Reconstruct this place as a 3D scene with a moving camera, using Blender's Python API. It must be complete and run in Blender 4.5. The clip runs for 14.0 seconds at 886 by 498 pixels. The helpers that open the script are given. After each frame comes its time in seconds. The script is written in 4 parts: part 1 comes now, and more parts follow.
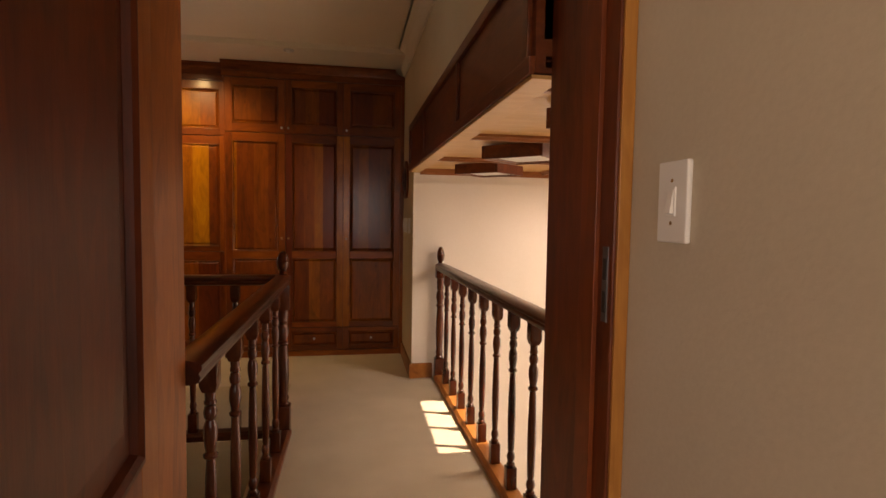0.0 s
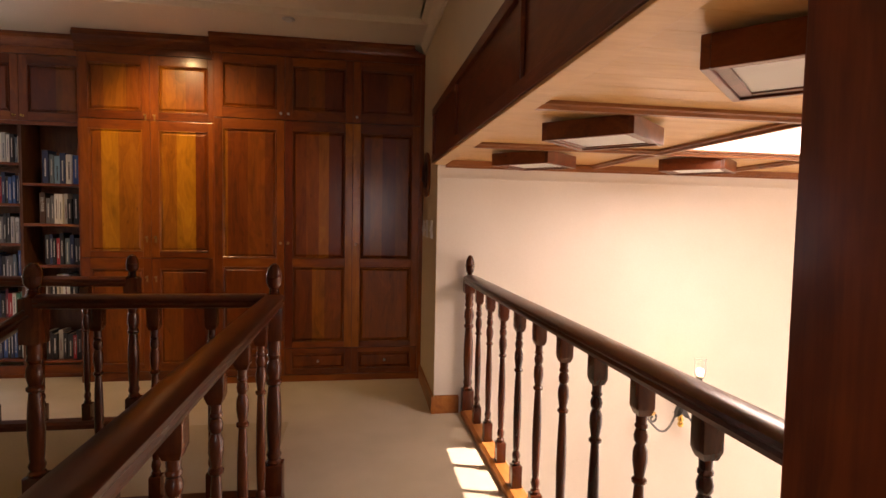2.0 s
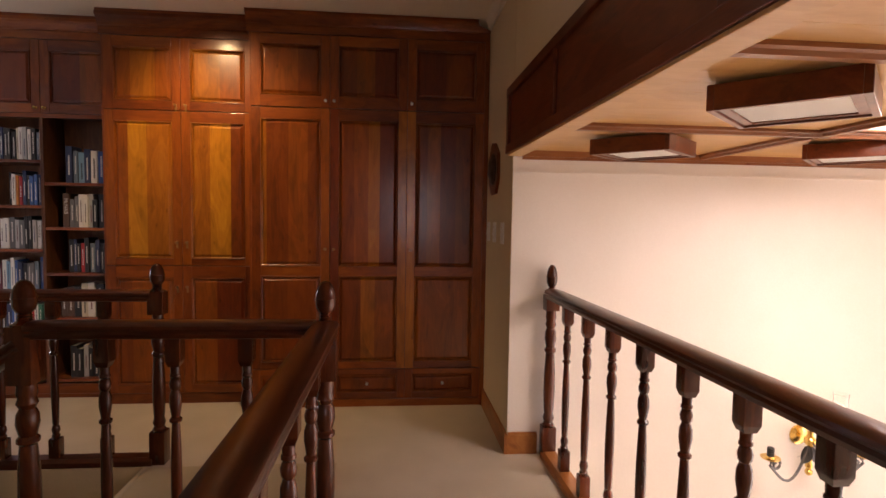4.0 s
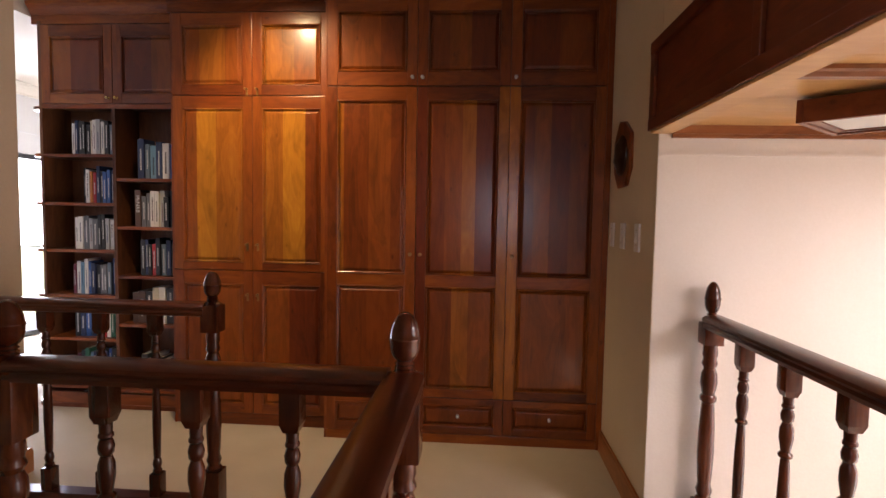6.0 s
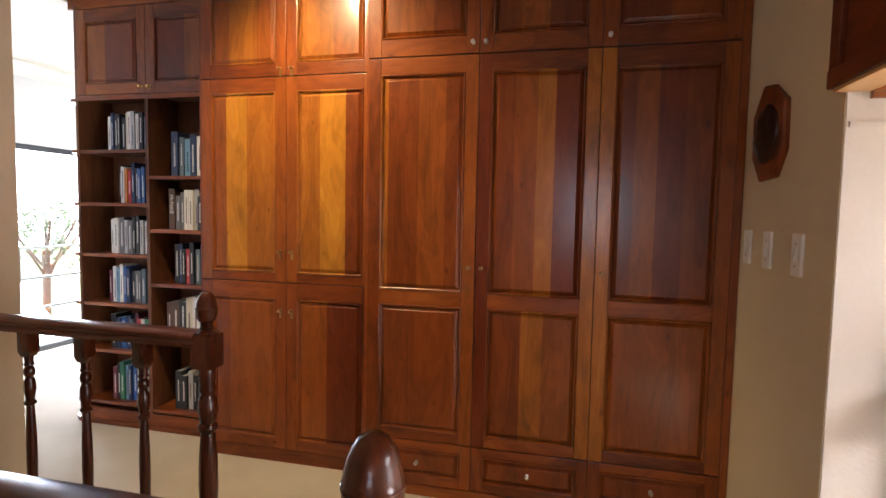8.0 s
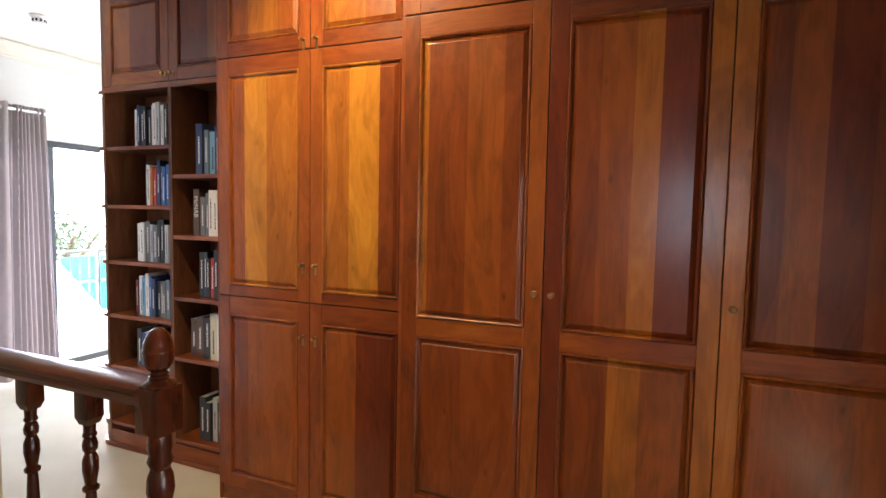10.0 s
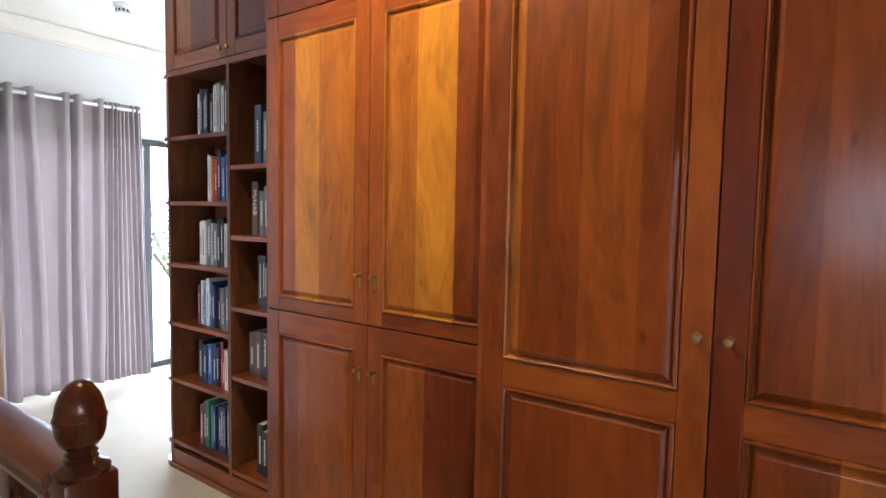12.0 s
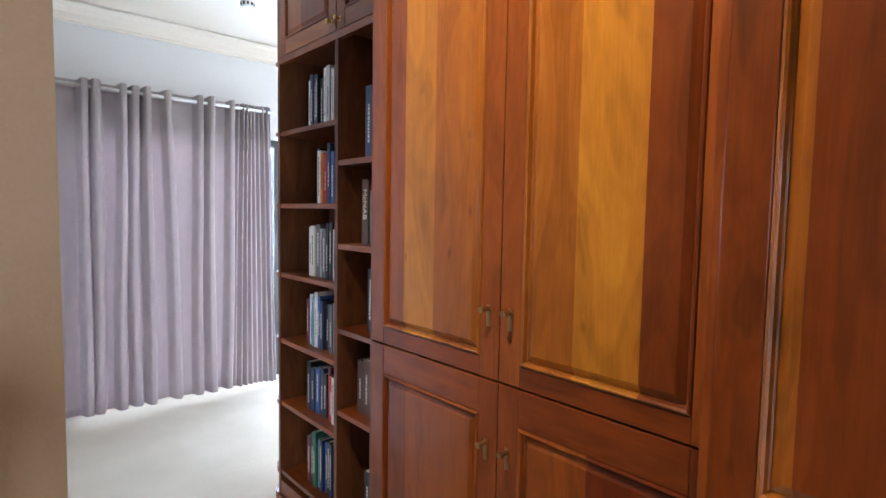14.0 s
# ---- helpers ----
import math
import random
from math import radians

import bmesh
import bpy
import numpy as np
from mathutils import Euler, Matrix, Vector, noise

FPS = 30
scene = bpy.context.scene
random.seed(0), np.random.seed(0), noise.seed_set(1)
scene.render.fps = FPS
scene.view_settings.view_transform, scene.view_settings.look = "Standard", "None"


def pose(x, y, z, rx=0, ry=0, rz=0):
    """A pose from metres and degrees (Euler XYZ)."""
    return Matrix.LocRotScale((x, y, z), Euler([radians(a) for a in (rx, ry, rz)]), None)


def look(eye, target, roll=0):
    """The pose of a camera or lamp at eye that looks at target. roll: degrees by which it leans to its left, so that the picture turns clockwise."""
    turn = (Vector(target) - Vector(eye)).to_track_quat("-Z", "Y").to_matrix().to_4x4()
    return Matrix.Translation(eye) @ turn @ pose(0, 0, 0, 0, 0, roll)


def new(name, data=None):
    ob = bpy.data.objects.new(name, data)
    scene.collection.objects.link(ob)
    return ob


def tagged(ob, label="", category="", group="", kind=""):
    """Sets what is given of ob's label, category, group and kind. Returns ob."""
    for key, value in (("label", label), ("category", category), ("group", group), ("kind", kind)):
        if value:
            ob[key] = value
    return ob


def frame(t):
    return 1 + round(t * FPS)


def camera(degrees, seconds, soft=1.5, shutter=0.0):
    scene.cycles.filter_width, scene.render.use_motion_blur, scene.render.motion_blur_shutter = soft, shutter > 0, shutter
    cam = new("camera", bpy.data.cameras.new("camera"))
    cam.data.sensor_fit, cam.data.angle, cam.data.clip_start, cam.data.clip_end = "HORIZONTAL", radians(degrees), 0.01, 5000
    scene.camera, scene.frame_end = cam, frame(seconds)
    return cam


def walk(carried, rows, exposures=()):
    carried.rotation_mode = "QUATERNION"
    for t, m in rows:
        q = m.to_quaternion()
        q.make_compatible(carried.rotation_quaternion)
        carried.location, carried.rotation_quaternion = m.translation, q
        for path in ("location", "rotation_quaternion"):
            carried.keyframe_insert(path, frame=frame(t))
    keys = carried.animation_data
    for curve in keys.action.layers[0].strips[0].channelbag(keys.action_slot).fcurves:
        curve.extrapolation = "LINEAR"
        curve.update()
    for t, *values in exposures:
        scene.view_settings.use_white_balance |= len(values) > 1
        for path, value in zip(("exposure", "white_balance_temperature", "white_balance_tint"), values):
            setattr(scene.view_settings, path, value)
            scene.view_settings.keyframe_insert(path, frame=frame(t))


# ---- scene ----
cam = camera(79.7, 14.0)
PATH = [
    (0, (0.047, 0.008, 1.376), (0.381, 1.945, 1.260), 0.9),
    (0.5, (0.035, 0.217, 1.379), (0.373, 2.155, 1.265), 0.8),
    (1, (0.013, 0.410, 1.389), (0.346, 2.348, 1.277), 1.0),
    (1.5, (0.022, 0.611, 1.375), (0.351, 2.549, 1.266), 1.1),
    (2, (0.030, 0.802, 1.378), (0.334, 2.746, 1.267), 1.1),
    (4.3, (-0.139, 1.536, 1.387), (-0.011, 3.499, 1.275), 1.0),
    (4.5, (-0.144, 1.606, 1.387), (-0.061, 3.571, 1.275), 1.1),
    (5, (-0.164, 1.771, 1.387), (-0.175, 3.736, 1.269), 1.1),
    (5.5, (-0.182, 1.957, 1.387), (-0.260, 3.921, 1.267), 1.1),
    (6, (-0.192, 2.124, 1.386), (-0.330, 4.085, 1.265), 1.0),
    (6.5, (-0.169, 2.290, 1.398), (-0.387, 4.243, 1.270), 1.0),
    (7, (-0.138, 2.460, 1.408), (-0.471, 4.397, 1.276), 1.0),
    (7.5, (-0.133, 2.644, 1.395), (-0.521, 4.570, 1.264), 1.0),
    (8, (-0.156, 2.817, 1.409), (-0.607, 4.730, 1.278), 1.1),
    (10.5, (-0.260, 3.648, 1.426), (-1.084, 5.433, 1.293), 1.1),
    (11, (-0.331, 3.809, 1.418), (-1.236, 5.554, 1.285), 1.1),
    (11.5, (-0.383, 3.954, 1.411), (-1.384, 5.645, 1.283), 1.2),
    (12, (-0.442, 4.088, 1.400), (-1.542, 5.716, 1.269), 1.1),
    (12.5, (-0.527, 4.202, 1.410), (-1.718, 5.765, 1.279), 1.0),
    (13, (-0.616, 4.296, 1.411), (-1.905, 5.779, 1.280), 1.1),
    (13.5, (-0.726, 4.408, 1.406), (-2.100, 5.812, 1.271), 1.0),
    (14, (-0.830, 4.514, 1.407), (-2.296, 5.821, 1.274), 1.0),
]
walk(cam, [(t, look(eye, target, roll)) for t, eye, target, roll in PATH],
     [(0, 1.08, 8600, 28), (2, 1.3, 7900, 33), (5, 1.45, 6700, 32), (7.5, 2.2, 6000, 20), (11, 2.4, 5750, 15), (12.5, 2.3, 5400, 13), (14, 2.12, 5380, 14)])

# ---- world, sun and lamps ----
SUN_WAY = Vector((-1.19, 0.36, -1.785)).normalized()
world = bpy.data.worlds.new("world")
scene.world = world
world.use_nodes = True
wn = world.node_tree.nodes
sky = wn.new("ShaderNodeTexSky")
sky.sky_type = "NISHITA"
sky.sun_disc = False
sky.sun_elevation = math.asin(-SUN_WAY.z)
sky.sun_rotation = math.atan2(-SUN_WAY.x, -SUN_WAY.y)
wn["Background"].inputs["Strength"].default_value = 0.05
world.node_tree.links.new(sky.outputs[0], wn["Background"].inputs[0])


def lamp(name, kind, watts, colour, m, **settings):
    data = bpy.data.lights.new(name, kind)
    data.energy, data.color = watts, colour
    for key, value in settings.items():
        if key == "size":
            data.size = value
        elif key == "size_y":
            data.shape, data.size_y = "RECTANGLE", value
        elif key == "angle":
            data.angle = value
        elif key == "spot":
            data.spot_size, data.spot_blend = value, 0.9
        elif key == "radius":
            data.shadow_soft_size = value
    ob = new(name, data)
    ob.matrix_world = m
    return ob


lamp("sun", "SUN", 5.0, (1.0, 0.93, 0.82), look((0, 0, 0), SUN_WAY), angle=radians(0.5))
# daylight in the window openings: living room, first bedroom, main bedroom
lamp("living_window_light", "AREA", 44, (1.0, 0.95, 0.88), look((5.9, 2.7, -0.55), (2.0, 2.7, -0.55)), size=2.4, size_y=4.1)
lamp("skylight_light", "AREA", 12, (1.0, 0.95, 0.88), look((2.19, 3.07, 1.772), (2.19, 3.071, 0.0)), size=0.85, size_y=0.85)
# added fill with no known window behind it, brightens the grey side wall
lamp("side_fill_light", "AREA", 15.5, (1.0, 0.93, 0.84), look((-2.2, -2.42, 1.5), (0.6, 0.8, 1.4)), size=1.5, size_y=1.1)
lamp("bedroom_window_light", "AREA", 10.5, (0.88, 0.94, 1.0), look((0.1, -2.42, 1.5), (0.1, 0, 1.3)), size=2.0, size_y=1.2)
lamp("sliding_door_light", "AREA", 25, (0.74, 0.86, 1.0), look((-5.02, 7.1, 1.0), (-2.0, 6.6, 0.6)), size=1.4, size_y=1.8)
# the lit recessed downlight
lamp("downlight_lamp", "SPOT", 30, (1.0, 0.74, 0.34), look((-1.55, 4.62, 2.80), (-1.36, 5.42, 1.50)), spot=radians(100), radius=0.035)
lamp("sconce_lamp", "POINT", 0.38, (1.0, 0.78, 0.42), pose(2.41, 4.17, 0.33), radius=0.04)

# ---- materials ----


def shader(name):
    m = bpy.data.materials.new(name)
    m.use_nodes = True
    return m, m.node_tree.nodes, m.node_tree.links, m.node_tree.nodes["Principled BSDF"]


def ramp_node(nodes, stops):
    r = nodes.new("ShaderNodeValToRGB")
    while len(r.color_ramp.elements) < len(stops):
        r.color_ramp.elements.new(0.5)
    for e, (p, c) in zip(r.color_ramp.elements, stops):
        e.position, e.color = p, (*c, 1)
    return r


def math_node(nodes, links, op, a, b=None):
    n = nodes.new("ShaderNodeMath")
    n.operation = op
    for i, v in enumerate((a, b)):
        if v is None:
            continue
        if isinstance(v, (int, float)):
            n.inputs[i].default_value = v
        else:
            links.new(v, n.inputs[i])
    return n.outputs[0]


def mix_node(nodes, links, blend, fac, a, b):
    n = nodes.new("ShaderNodeMix")
    n.data_type, n.blend_type = "RGBA", blend
    for socket, v in ((n.inputs[0], fac), (n.inputs[6], a), (n.inputs[7], b)):
        if isinstance(v, (int, float)):
            socket.default_value = v
        elif isinstance(v, tuple):
            socket.default_value = (*v, 1)
        else:
            links.new(v, socket)
    return n.outputs[2]


def wood(name, dark, mid, light, axis="z", rough=0.34, coat=0.35, scale=1.0, spread=1.0, knotty=0.6):
    """Varnished timber: fibres along one axis, slow figure, and the odd small dark knot."""
    m, nodes, links, bsdf = shader(name)
    tex = nodes.new("ShaderNodeTexCoord")
    info = nodes.new("ShaderNodeObjectInfo")
    shift = nodes.new("ShaderNodeVectorMath")
    shift.operation = "MULTIPLY_ADD"
    links.new(info.outputs["Random"], shift.inputs[0])
    shift.inputs[1].default_value = (7.3, 5.1, 9.7)
    links.new(tex.outputs["Object"], shift.inputs[2])

    def stretched(long, wide):
        mp = nodes.new("ShaderNodeMapping")
        s = [wide, wide, wide]
        s["xyz".index(axis)] = long
        mp.inputs["Scale"].default_value = s
        links.new(shift.outputs[0], mp.inputs["Vector"])
        return mp.outputs[0]

    figure = nodes.new("ShaderNodeTexNoise")
    figure.inputs["Scale"].default_value = 1.0
    figure.inputs["Detail"].default_value = 4
    figure.inputs["Distortion"].default_value = 1.1
    links.new(stretched(1.5 * scale, 7 * scale), figure.inputs["Vector"])
    fibre = nodes.new("ShaderNodeTexNoise")
    fibre.inputs["Scale"].default_value = 1.0
    fibre.inputs["Detail"].default_value = 6
    fibre.inputs["Roughness"].default_value = 0.7
    links.new(stretched(6 * scale, 150 * scale), fibre.inputs["Vector"])
    tone = math_node(nodes, links, "MULTIPLY_ADD", figure.outputs[0], 0.8)
    tone.node.inputs[2].default_value = 0.02
    tone = math_node(nodes, links, "ADD", tone, math_node(nodes, links, "MULTIPLY", math_node(nodes, links, "SUBTRACT", fibre.outputs[0], 0.5), 0.36))
    # growth rings: soft contour lines of the slow figure
    rings = math_node(nodes, links, "SINE", math_node(nodes, links, "MULTIPLY", figure.outputs[0], 48.0))
    tone = math_node(nodes, links, "ADD", tone, math_node(nodes, links, "MULTIPLY", rings, 0.05))
    tone = math_node(nodes, links, "ADD", tone, math_node(nodes, links, "MULTIPLY", math_node(nodes, links, "SUBTRACT", info.outputs["Random"], 0.5), 0.22 * spread))
    ramp = ramp_node(nodes, [(0.12, dark), (0.48, mid), (0.92, light)])
    # mottled swirls between the rings
    swirl = nodes.new("ShaderNodeTexNoise")
    swirl.inputs["Scale"].default_value = 1.0
    swirl.inputs["Detail"].default_value = 3
    swirl.inputs["Distortion"].default_value = 2.4
    links.new(stretched(3.4 * scale, 10 * scale), swirl.inputs["Vector"])
    tone = math_node(nodes, links, "ADD", tone, math_node(nodes, links, "MULTIPLY", math_node(nodes, links, "SUBTRACT", swirl.outputs[0], 0.5), 0.34))
    links.new(tone, ramp.inputs[0])
    # small dark knots
    knots = nodes.new("ShaderNodeTexVoronoi")
    knots.inputs["Scale"].default_value = 1.0
    links.new(stretched(4.5, 10.0), knots.inputs["Vector"])
    kr = ramp_node(nodes, [(0.03, (1, 1, 1)), (0.10, (0, 0, 0))])
    links.new(knots.outputs["Distance"], kr.inputs[0])
    col = mix_node(nodes, links, "MULTIPLY", math_node(nodes, links, "MULTIPLY", kr.outputs[0], knotty), ramp.outputs[0], (0.30, 0.22, 0.2))
    links.new(col, bsdf.inputs["Base Color"])
    smear = nodes.new("ShaderNodeTexNoise")
    smear.inputs["Scale"].default_value = 7
    links.new(tex.outputs["Object"], smear.inputs["Vector"])
    rr = math_node(nodes, links, "MULTIPLY_ADD", smear.outputs[0], 0.07)
    rr.node.inputs[2].default_value = rough - 0.035
    links.new(rr, bsdf.inputs["Roughness"])
    bsdf.inputs["Coat Weight"].default_value = coat
    bsdf.inputs["Coat Roughness"].default_value = 0.17
    bsdf.inputs["Specular IOR Level"].default_value = 0.28
    bump = nodes.new("ShaderNodeBump")
    bump.inputs["Strength"].default_value = 0.12
    bump.inputs["Distance"].default_value = 0.002
    links.new(fibre.outputs[0], bump.inputs["Height"])
    links.new(bump.outputs[0], bsdf.inputs["Normal"])
    return m


def rough_stuff(name, colour, second, size, rough=0.9, bump=0.3, distance=0.003, fine=140.0, sheen=0.0):
    """Plaster, carpet and cloth: two scales of tone and a fine relief."""
    m, nodes, links, bsdf = shader(name)
    tex = nodes.new("ShaderNodeTexCoord")
    big = nodes.new("ShaderNodeTexNoise")
    big.inputs["Scale"].default_value = size
    big.inputs["Detail"].default_value = 5
    small = nodes.new("ShaderNodeTexNoise")
    small.inputs["Scale"].default_value = fine
    small.inputs["Detail"].default_value = 3
    for n in (big, small):
        links.new(tex.outputs["Object"], n.inputs["Vector"])
    mixv = math_node(nodes, links, "ADD", math_node(nodes, links, "MULTIPLY", big.outputs[0], 0.65), math_node(nodes, links, "MULTIPLY", small.outputs[0], 0.35))
    ramp = ramp_node(nodes, [(0.33, second), (0.64, colour)])
    links.new(mixv, ramp.inputs[0])
    links.new(ramp.outputs[0], bsdf.inputs["Base Color"])
    bsdf.inputs["Roughness"].default_value = rough
    bsdf.inputs["Sheen Weight"].default_value = sheen
    b = nodes.new("ShaderNodeBump")
    b.inputs["Strength"].default_value = bump
    b.inputs["Distance"].default_value = distance
    links.new(small.outputs[0], b.inputs["Height"])
    links.new(b.outputs[0], bsdf.inputs["Normal"])
    return m


def plain(name, colour, rough=0.5, metal=0.0, trans=0.0, emit=0.0):
    m, nodes, links, bsdf = shader(name)
    n = nodes.new("ShaderNodeTexNoise")
    n.inputs["Scale"].default_value = 60
    c = mix_node(nodes, links, "MULTIPLY", 0.25, colour, n.outputs["Color"])
    links.new(mix_node(nodes, links, "MIX", 0.12, colour, c), bsdf.inputs["Base Color"])
    bsdf.inputs["Roughness"].default_value = rough
    bsdf.inputs["Metallic"].default_value = metal
    bsdf.inputs["Transmission Weight"].default_value = trans
    if emit:
        bsdf.inputs["Emission Color"].default_value = (*colour, 1)
        bsdf.inputs["Emission Strength"].default_value = emit
    return m


# glued staves of the cupboard doors, from dark heartwood to golden sapwood
TONES = {"d": (0.145, 0.024, 0.004), "md": (0.192, 0.041, 0.005), "m": (0.258, 0.065, 0.007), "ml": (0.335, 0.107, 0.009), "s": (0.37, 0.122, 0.009), "l": (0.455, 0.182, 0.012)}
stave = {k: wood("stave_wood_" + k, tuple(v * 0.45 for v in c), c, tuple(v * w for v, w in zip(c, (1.45, 1.8, 1.8))), "z", spread=0.3, coat=0.45) for k, c in TONES.items()}
stile_wood = wood("stile_wood", (0.10, 0.019, 0.004), (0.228, 0.052, 0.007), (0.37, 0.115, 0.014), "z", spread=1.6, coat=0.42)
rail_wood = wood("rail_wood", (0.10, 0.019, 0.004), (0.228, 0.052, 0.007), (0.37, 0.115, 0.014), "x", spread=1.6, coat=0.42)
shelf_wood = wood("shelf_wood", (0.06, 0.022, 0.010), (0.15, 0.055, 0.022), (0.26, 0.11, 0.042), "z", rough=0.4, coat=0.1)
DK = ((0.022, 0.005, 0.002), (0.078, 0.016, 0.005), (0.185, 0.046, 0.012))
dark_z = wood("dark_turned_wood", *DK, "z", rough=0.26, coat=0.42)
dark_y = wood("dark_rail_wood", *DK, "y", rough=0.30, coat=0.30)
dark_x = wood("dark_cross_rail_wood", *DK, "x", rough=0.30, coat=0.30)
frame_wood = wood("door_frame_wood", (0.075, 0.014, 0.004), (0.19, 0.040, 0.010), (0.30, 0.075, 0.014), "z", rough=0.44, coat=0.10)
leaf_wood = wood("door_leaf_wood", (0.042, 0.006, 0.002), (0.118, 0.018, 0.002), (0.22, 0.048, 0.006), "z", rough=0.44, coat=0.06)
orange_wood = wood("skirting_wood", (0.18, 0.055, 0.014), (0.38, 0.14, 0.035), (0.54, 0.24, 0.07), "y")
# lighter copy of the frame wood, with bounced sunlight put into its colour
lit_jamb_wood = wood("lit_door_jamb_wood", (0.11, 0.028, 0.007), (0.28, 0.082, 0.018), (0.44, 0.16, 0.038), "z", rough=0.4, coat=0.15)
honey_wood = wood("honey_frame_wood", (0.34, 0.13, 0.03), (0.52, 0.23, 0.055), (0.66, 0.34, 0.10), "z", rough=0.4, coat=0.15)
fascia_wood = wood("fascia_wood", (0.06, 0.013, 0.005), (0.16, 0.036, 0.010), (0.26, 0.07, 0.020), "y", rough=0.35)
pine = wood("ceiling_board_wood", (0.56, 0.30, 0.10), (0.66, 0.385, 0.145), (0.74, 0.47, 0.20), "x", rough=0.36, coat=0.3, knotty=0.0)
rib_wood = wood("ceiling_rib_wood", (0.16, 0.055, 0.02), (0.30, 0.11, 0.04), (0.42, 0.18, 0.07), "x", rough=0.35)
carpet = rough_stuff("carpet", (0.60, 0.52, 0.39), (0.50, 0.43, 0.31), 3.0, 1.0, 0.7, 0.006, 260, 0.15)
pale_carpet = rough_stuff("pale_carpet", (0.48, 0.40, 0.25), (0.41, 0.335, 0.20), 3.0, 1.0, 0.7, 0.006, 260, 0.15)
plaster = rough_stuff("cream_plaster", (0.70, 0.60, 0.42), (0.64, 0.54, 0.365), 2.2, 0.75, 0.25, 0.003, 90)
white_wall = rough_stuff("off_white_plaster", (0.80, 0.755, 0.69), (0.75, 0.705, 0.63), 2.0, 0.75, 0.2, 0.003, 90)
grey_wall = rough_stuff("stone_grey_plaster", (0.58, 0.50, 0.39), (0.53, 0.45, 0.345), 2.4, 0.7, 0.2, 0.003, 90)
bedroom_wall = rough_stuff("bedroom_plaster", (0.74, 0.72, 0.68), (0.69, 0.67, 0.63), 2.0, 0.8, 0.15, 0.003, 90)
ceiling_paint = rough_stuff("ceiling_paint", (0.86, 0.79, 0.67), (0.82, 0.75, 0.63), 1.6, 0.85, 0.12, 0.002, 120)
tile = rough_stuff("lower_floor_tile", (0.62, 0.55, 0.43), (0.54, 0.47, 0.36), 4.0, 0.4, 0.1, 0.002, 60)
curtain_cloth = rough_stuff("curtain_cloth", (0.56, 0.49, 0.465), (0.49, 0.43, 0.41), 14.0, 0.95, 0.5, 0.002, 420, 0.3)
grass_mat = rough_stuff("lawn", (0.34, 0.38, 0.22), (0.22, 0.27, 0.13), 8.0, 1.0, 0.8, 0.02, 120)
leaf_mat = rough_stuff("foliage", (0.12, 0.17, 0.07), (0.07, 0.11, 0.04), 9.0, 0.7, 0.3, 0.01, 60)
white_plastic = plain("white_plastic", (0.82, 0.80, 0.76), 0.35)
brass = plain("brass", (0.78, 0.52, 0.16), 0.22, 1.0)
bronze = plain("aged_brass", (0.42, 0.27, 0.12), 0.36, 1.0)
steel = plain("brushed_steel", (0.70, 0.70, 0.70), 0.28, 1.0)
iron = plain("grey_iron", (0.16, 0.16, 0.16), 0.5, 0.8)
dark_gap = plain("dark_plastic", (0.03, 0.028, 0.026), 0.6)
alu = plain("dark_aluminium", (0.09, 0.09, 0.09), 0.45, 0.6)
glass = plain("clear_glass", (0.96, 0.98, 0.98), 0.02, 0.0, 1.0)
frost = plain("frosted_glass", (0.86, 0.86, 0.82), 0.45, 0.0, 0.35)
bulb_glow = plain("lit_bulb", (1.0, 0.86, 0.62), 0.4, 0.0, 0.0, 5.0)
page_mat = plain("book_pages", (0.72, 0.66, 0.52), 0.9)
mask_wood = plain("carved_dark_wood", (0.030, 0.017, 0.011), 0.3)
turquoise = plain("turquoise_paint", (0.05, 0.45, 0.50), 0.5)

# cloth that lets some daylight through
cn, cl = curtain_cloth.node_tree.nodes, curtain_cloth.node_tree.links
thin = cn.new("ShaderNodeBsdfTranslucent")
thin.inputs[0].default_value = (0.50, 0.44, 0.46, 1)
both = cn.new("ShaderNodeMixShader")
both.inputs[0].default_value = 0.42
cl.new(cn["Principled BSDF"].outputs[0], both.inputs[1])
cl.new(thin.outputs[0], both.inputs[2])
cl.new(both.outputs[0], cn["Material Output"].inputs[0])
opal = bpy.data.materials.new("opal_sheet")
opal.use_nodes = True
on = opal.node_tree.nodes
glow_through = on.new("ShaderNodeBsdfTranslucent")
glow_through.inputs[0].default_value = (0.95, 0.95, 0.92, 1)
opal.node_tree.links.new(glow_through.outputs[0], on["Material Output"].inputs[0])
# emission that stands in for the overexposed brightness beyond the garden
backdrop_glow = plain("glowing_backdrop", (0.92, 0.96, 1.0), 1.0, emit=2.2)

# ---- building helpers ----


def thing(name, x, y, z, label, category, group="", kind=""):
    ob = new(name)
    ob.location = (x, y, z)
    ob.empty_display_size = 0.05
    return tagged(ob, label, category, group, kind)


def part(name, bm, material, parent=None, label="", smooth=False):
    """One mesh object from a bmesh whose points are in world metres."""
    bmesh.ops.recalc_face_normals(bm, faces=bm.faces)
    me = bpy.data.meshes.new(name)
    bm.to_mesh(me)
    bm.free()
    me.materials.append(material)
    if smooth:
        for p in me.polygons:
            p.use_smooth = True
        me.set_sharp_from_angle(angle=radians(38))
    ob = new(name, me)
    if parent is not None:
        ob.parent = parent
        if parent.parent is None:
            ob.matrix_parent_inverse = Matrix.Translation(-Vector(parent.location))
    return tagged(ob, label)


def solid(name, bm, material, label, category, kind="", group="", smooth=False):
    return tagged(part(name, bm, material, None, "", smooth), label, category, group, kind)


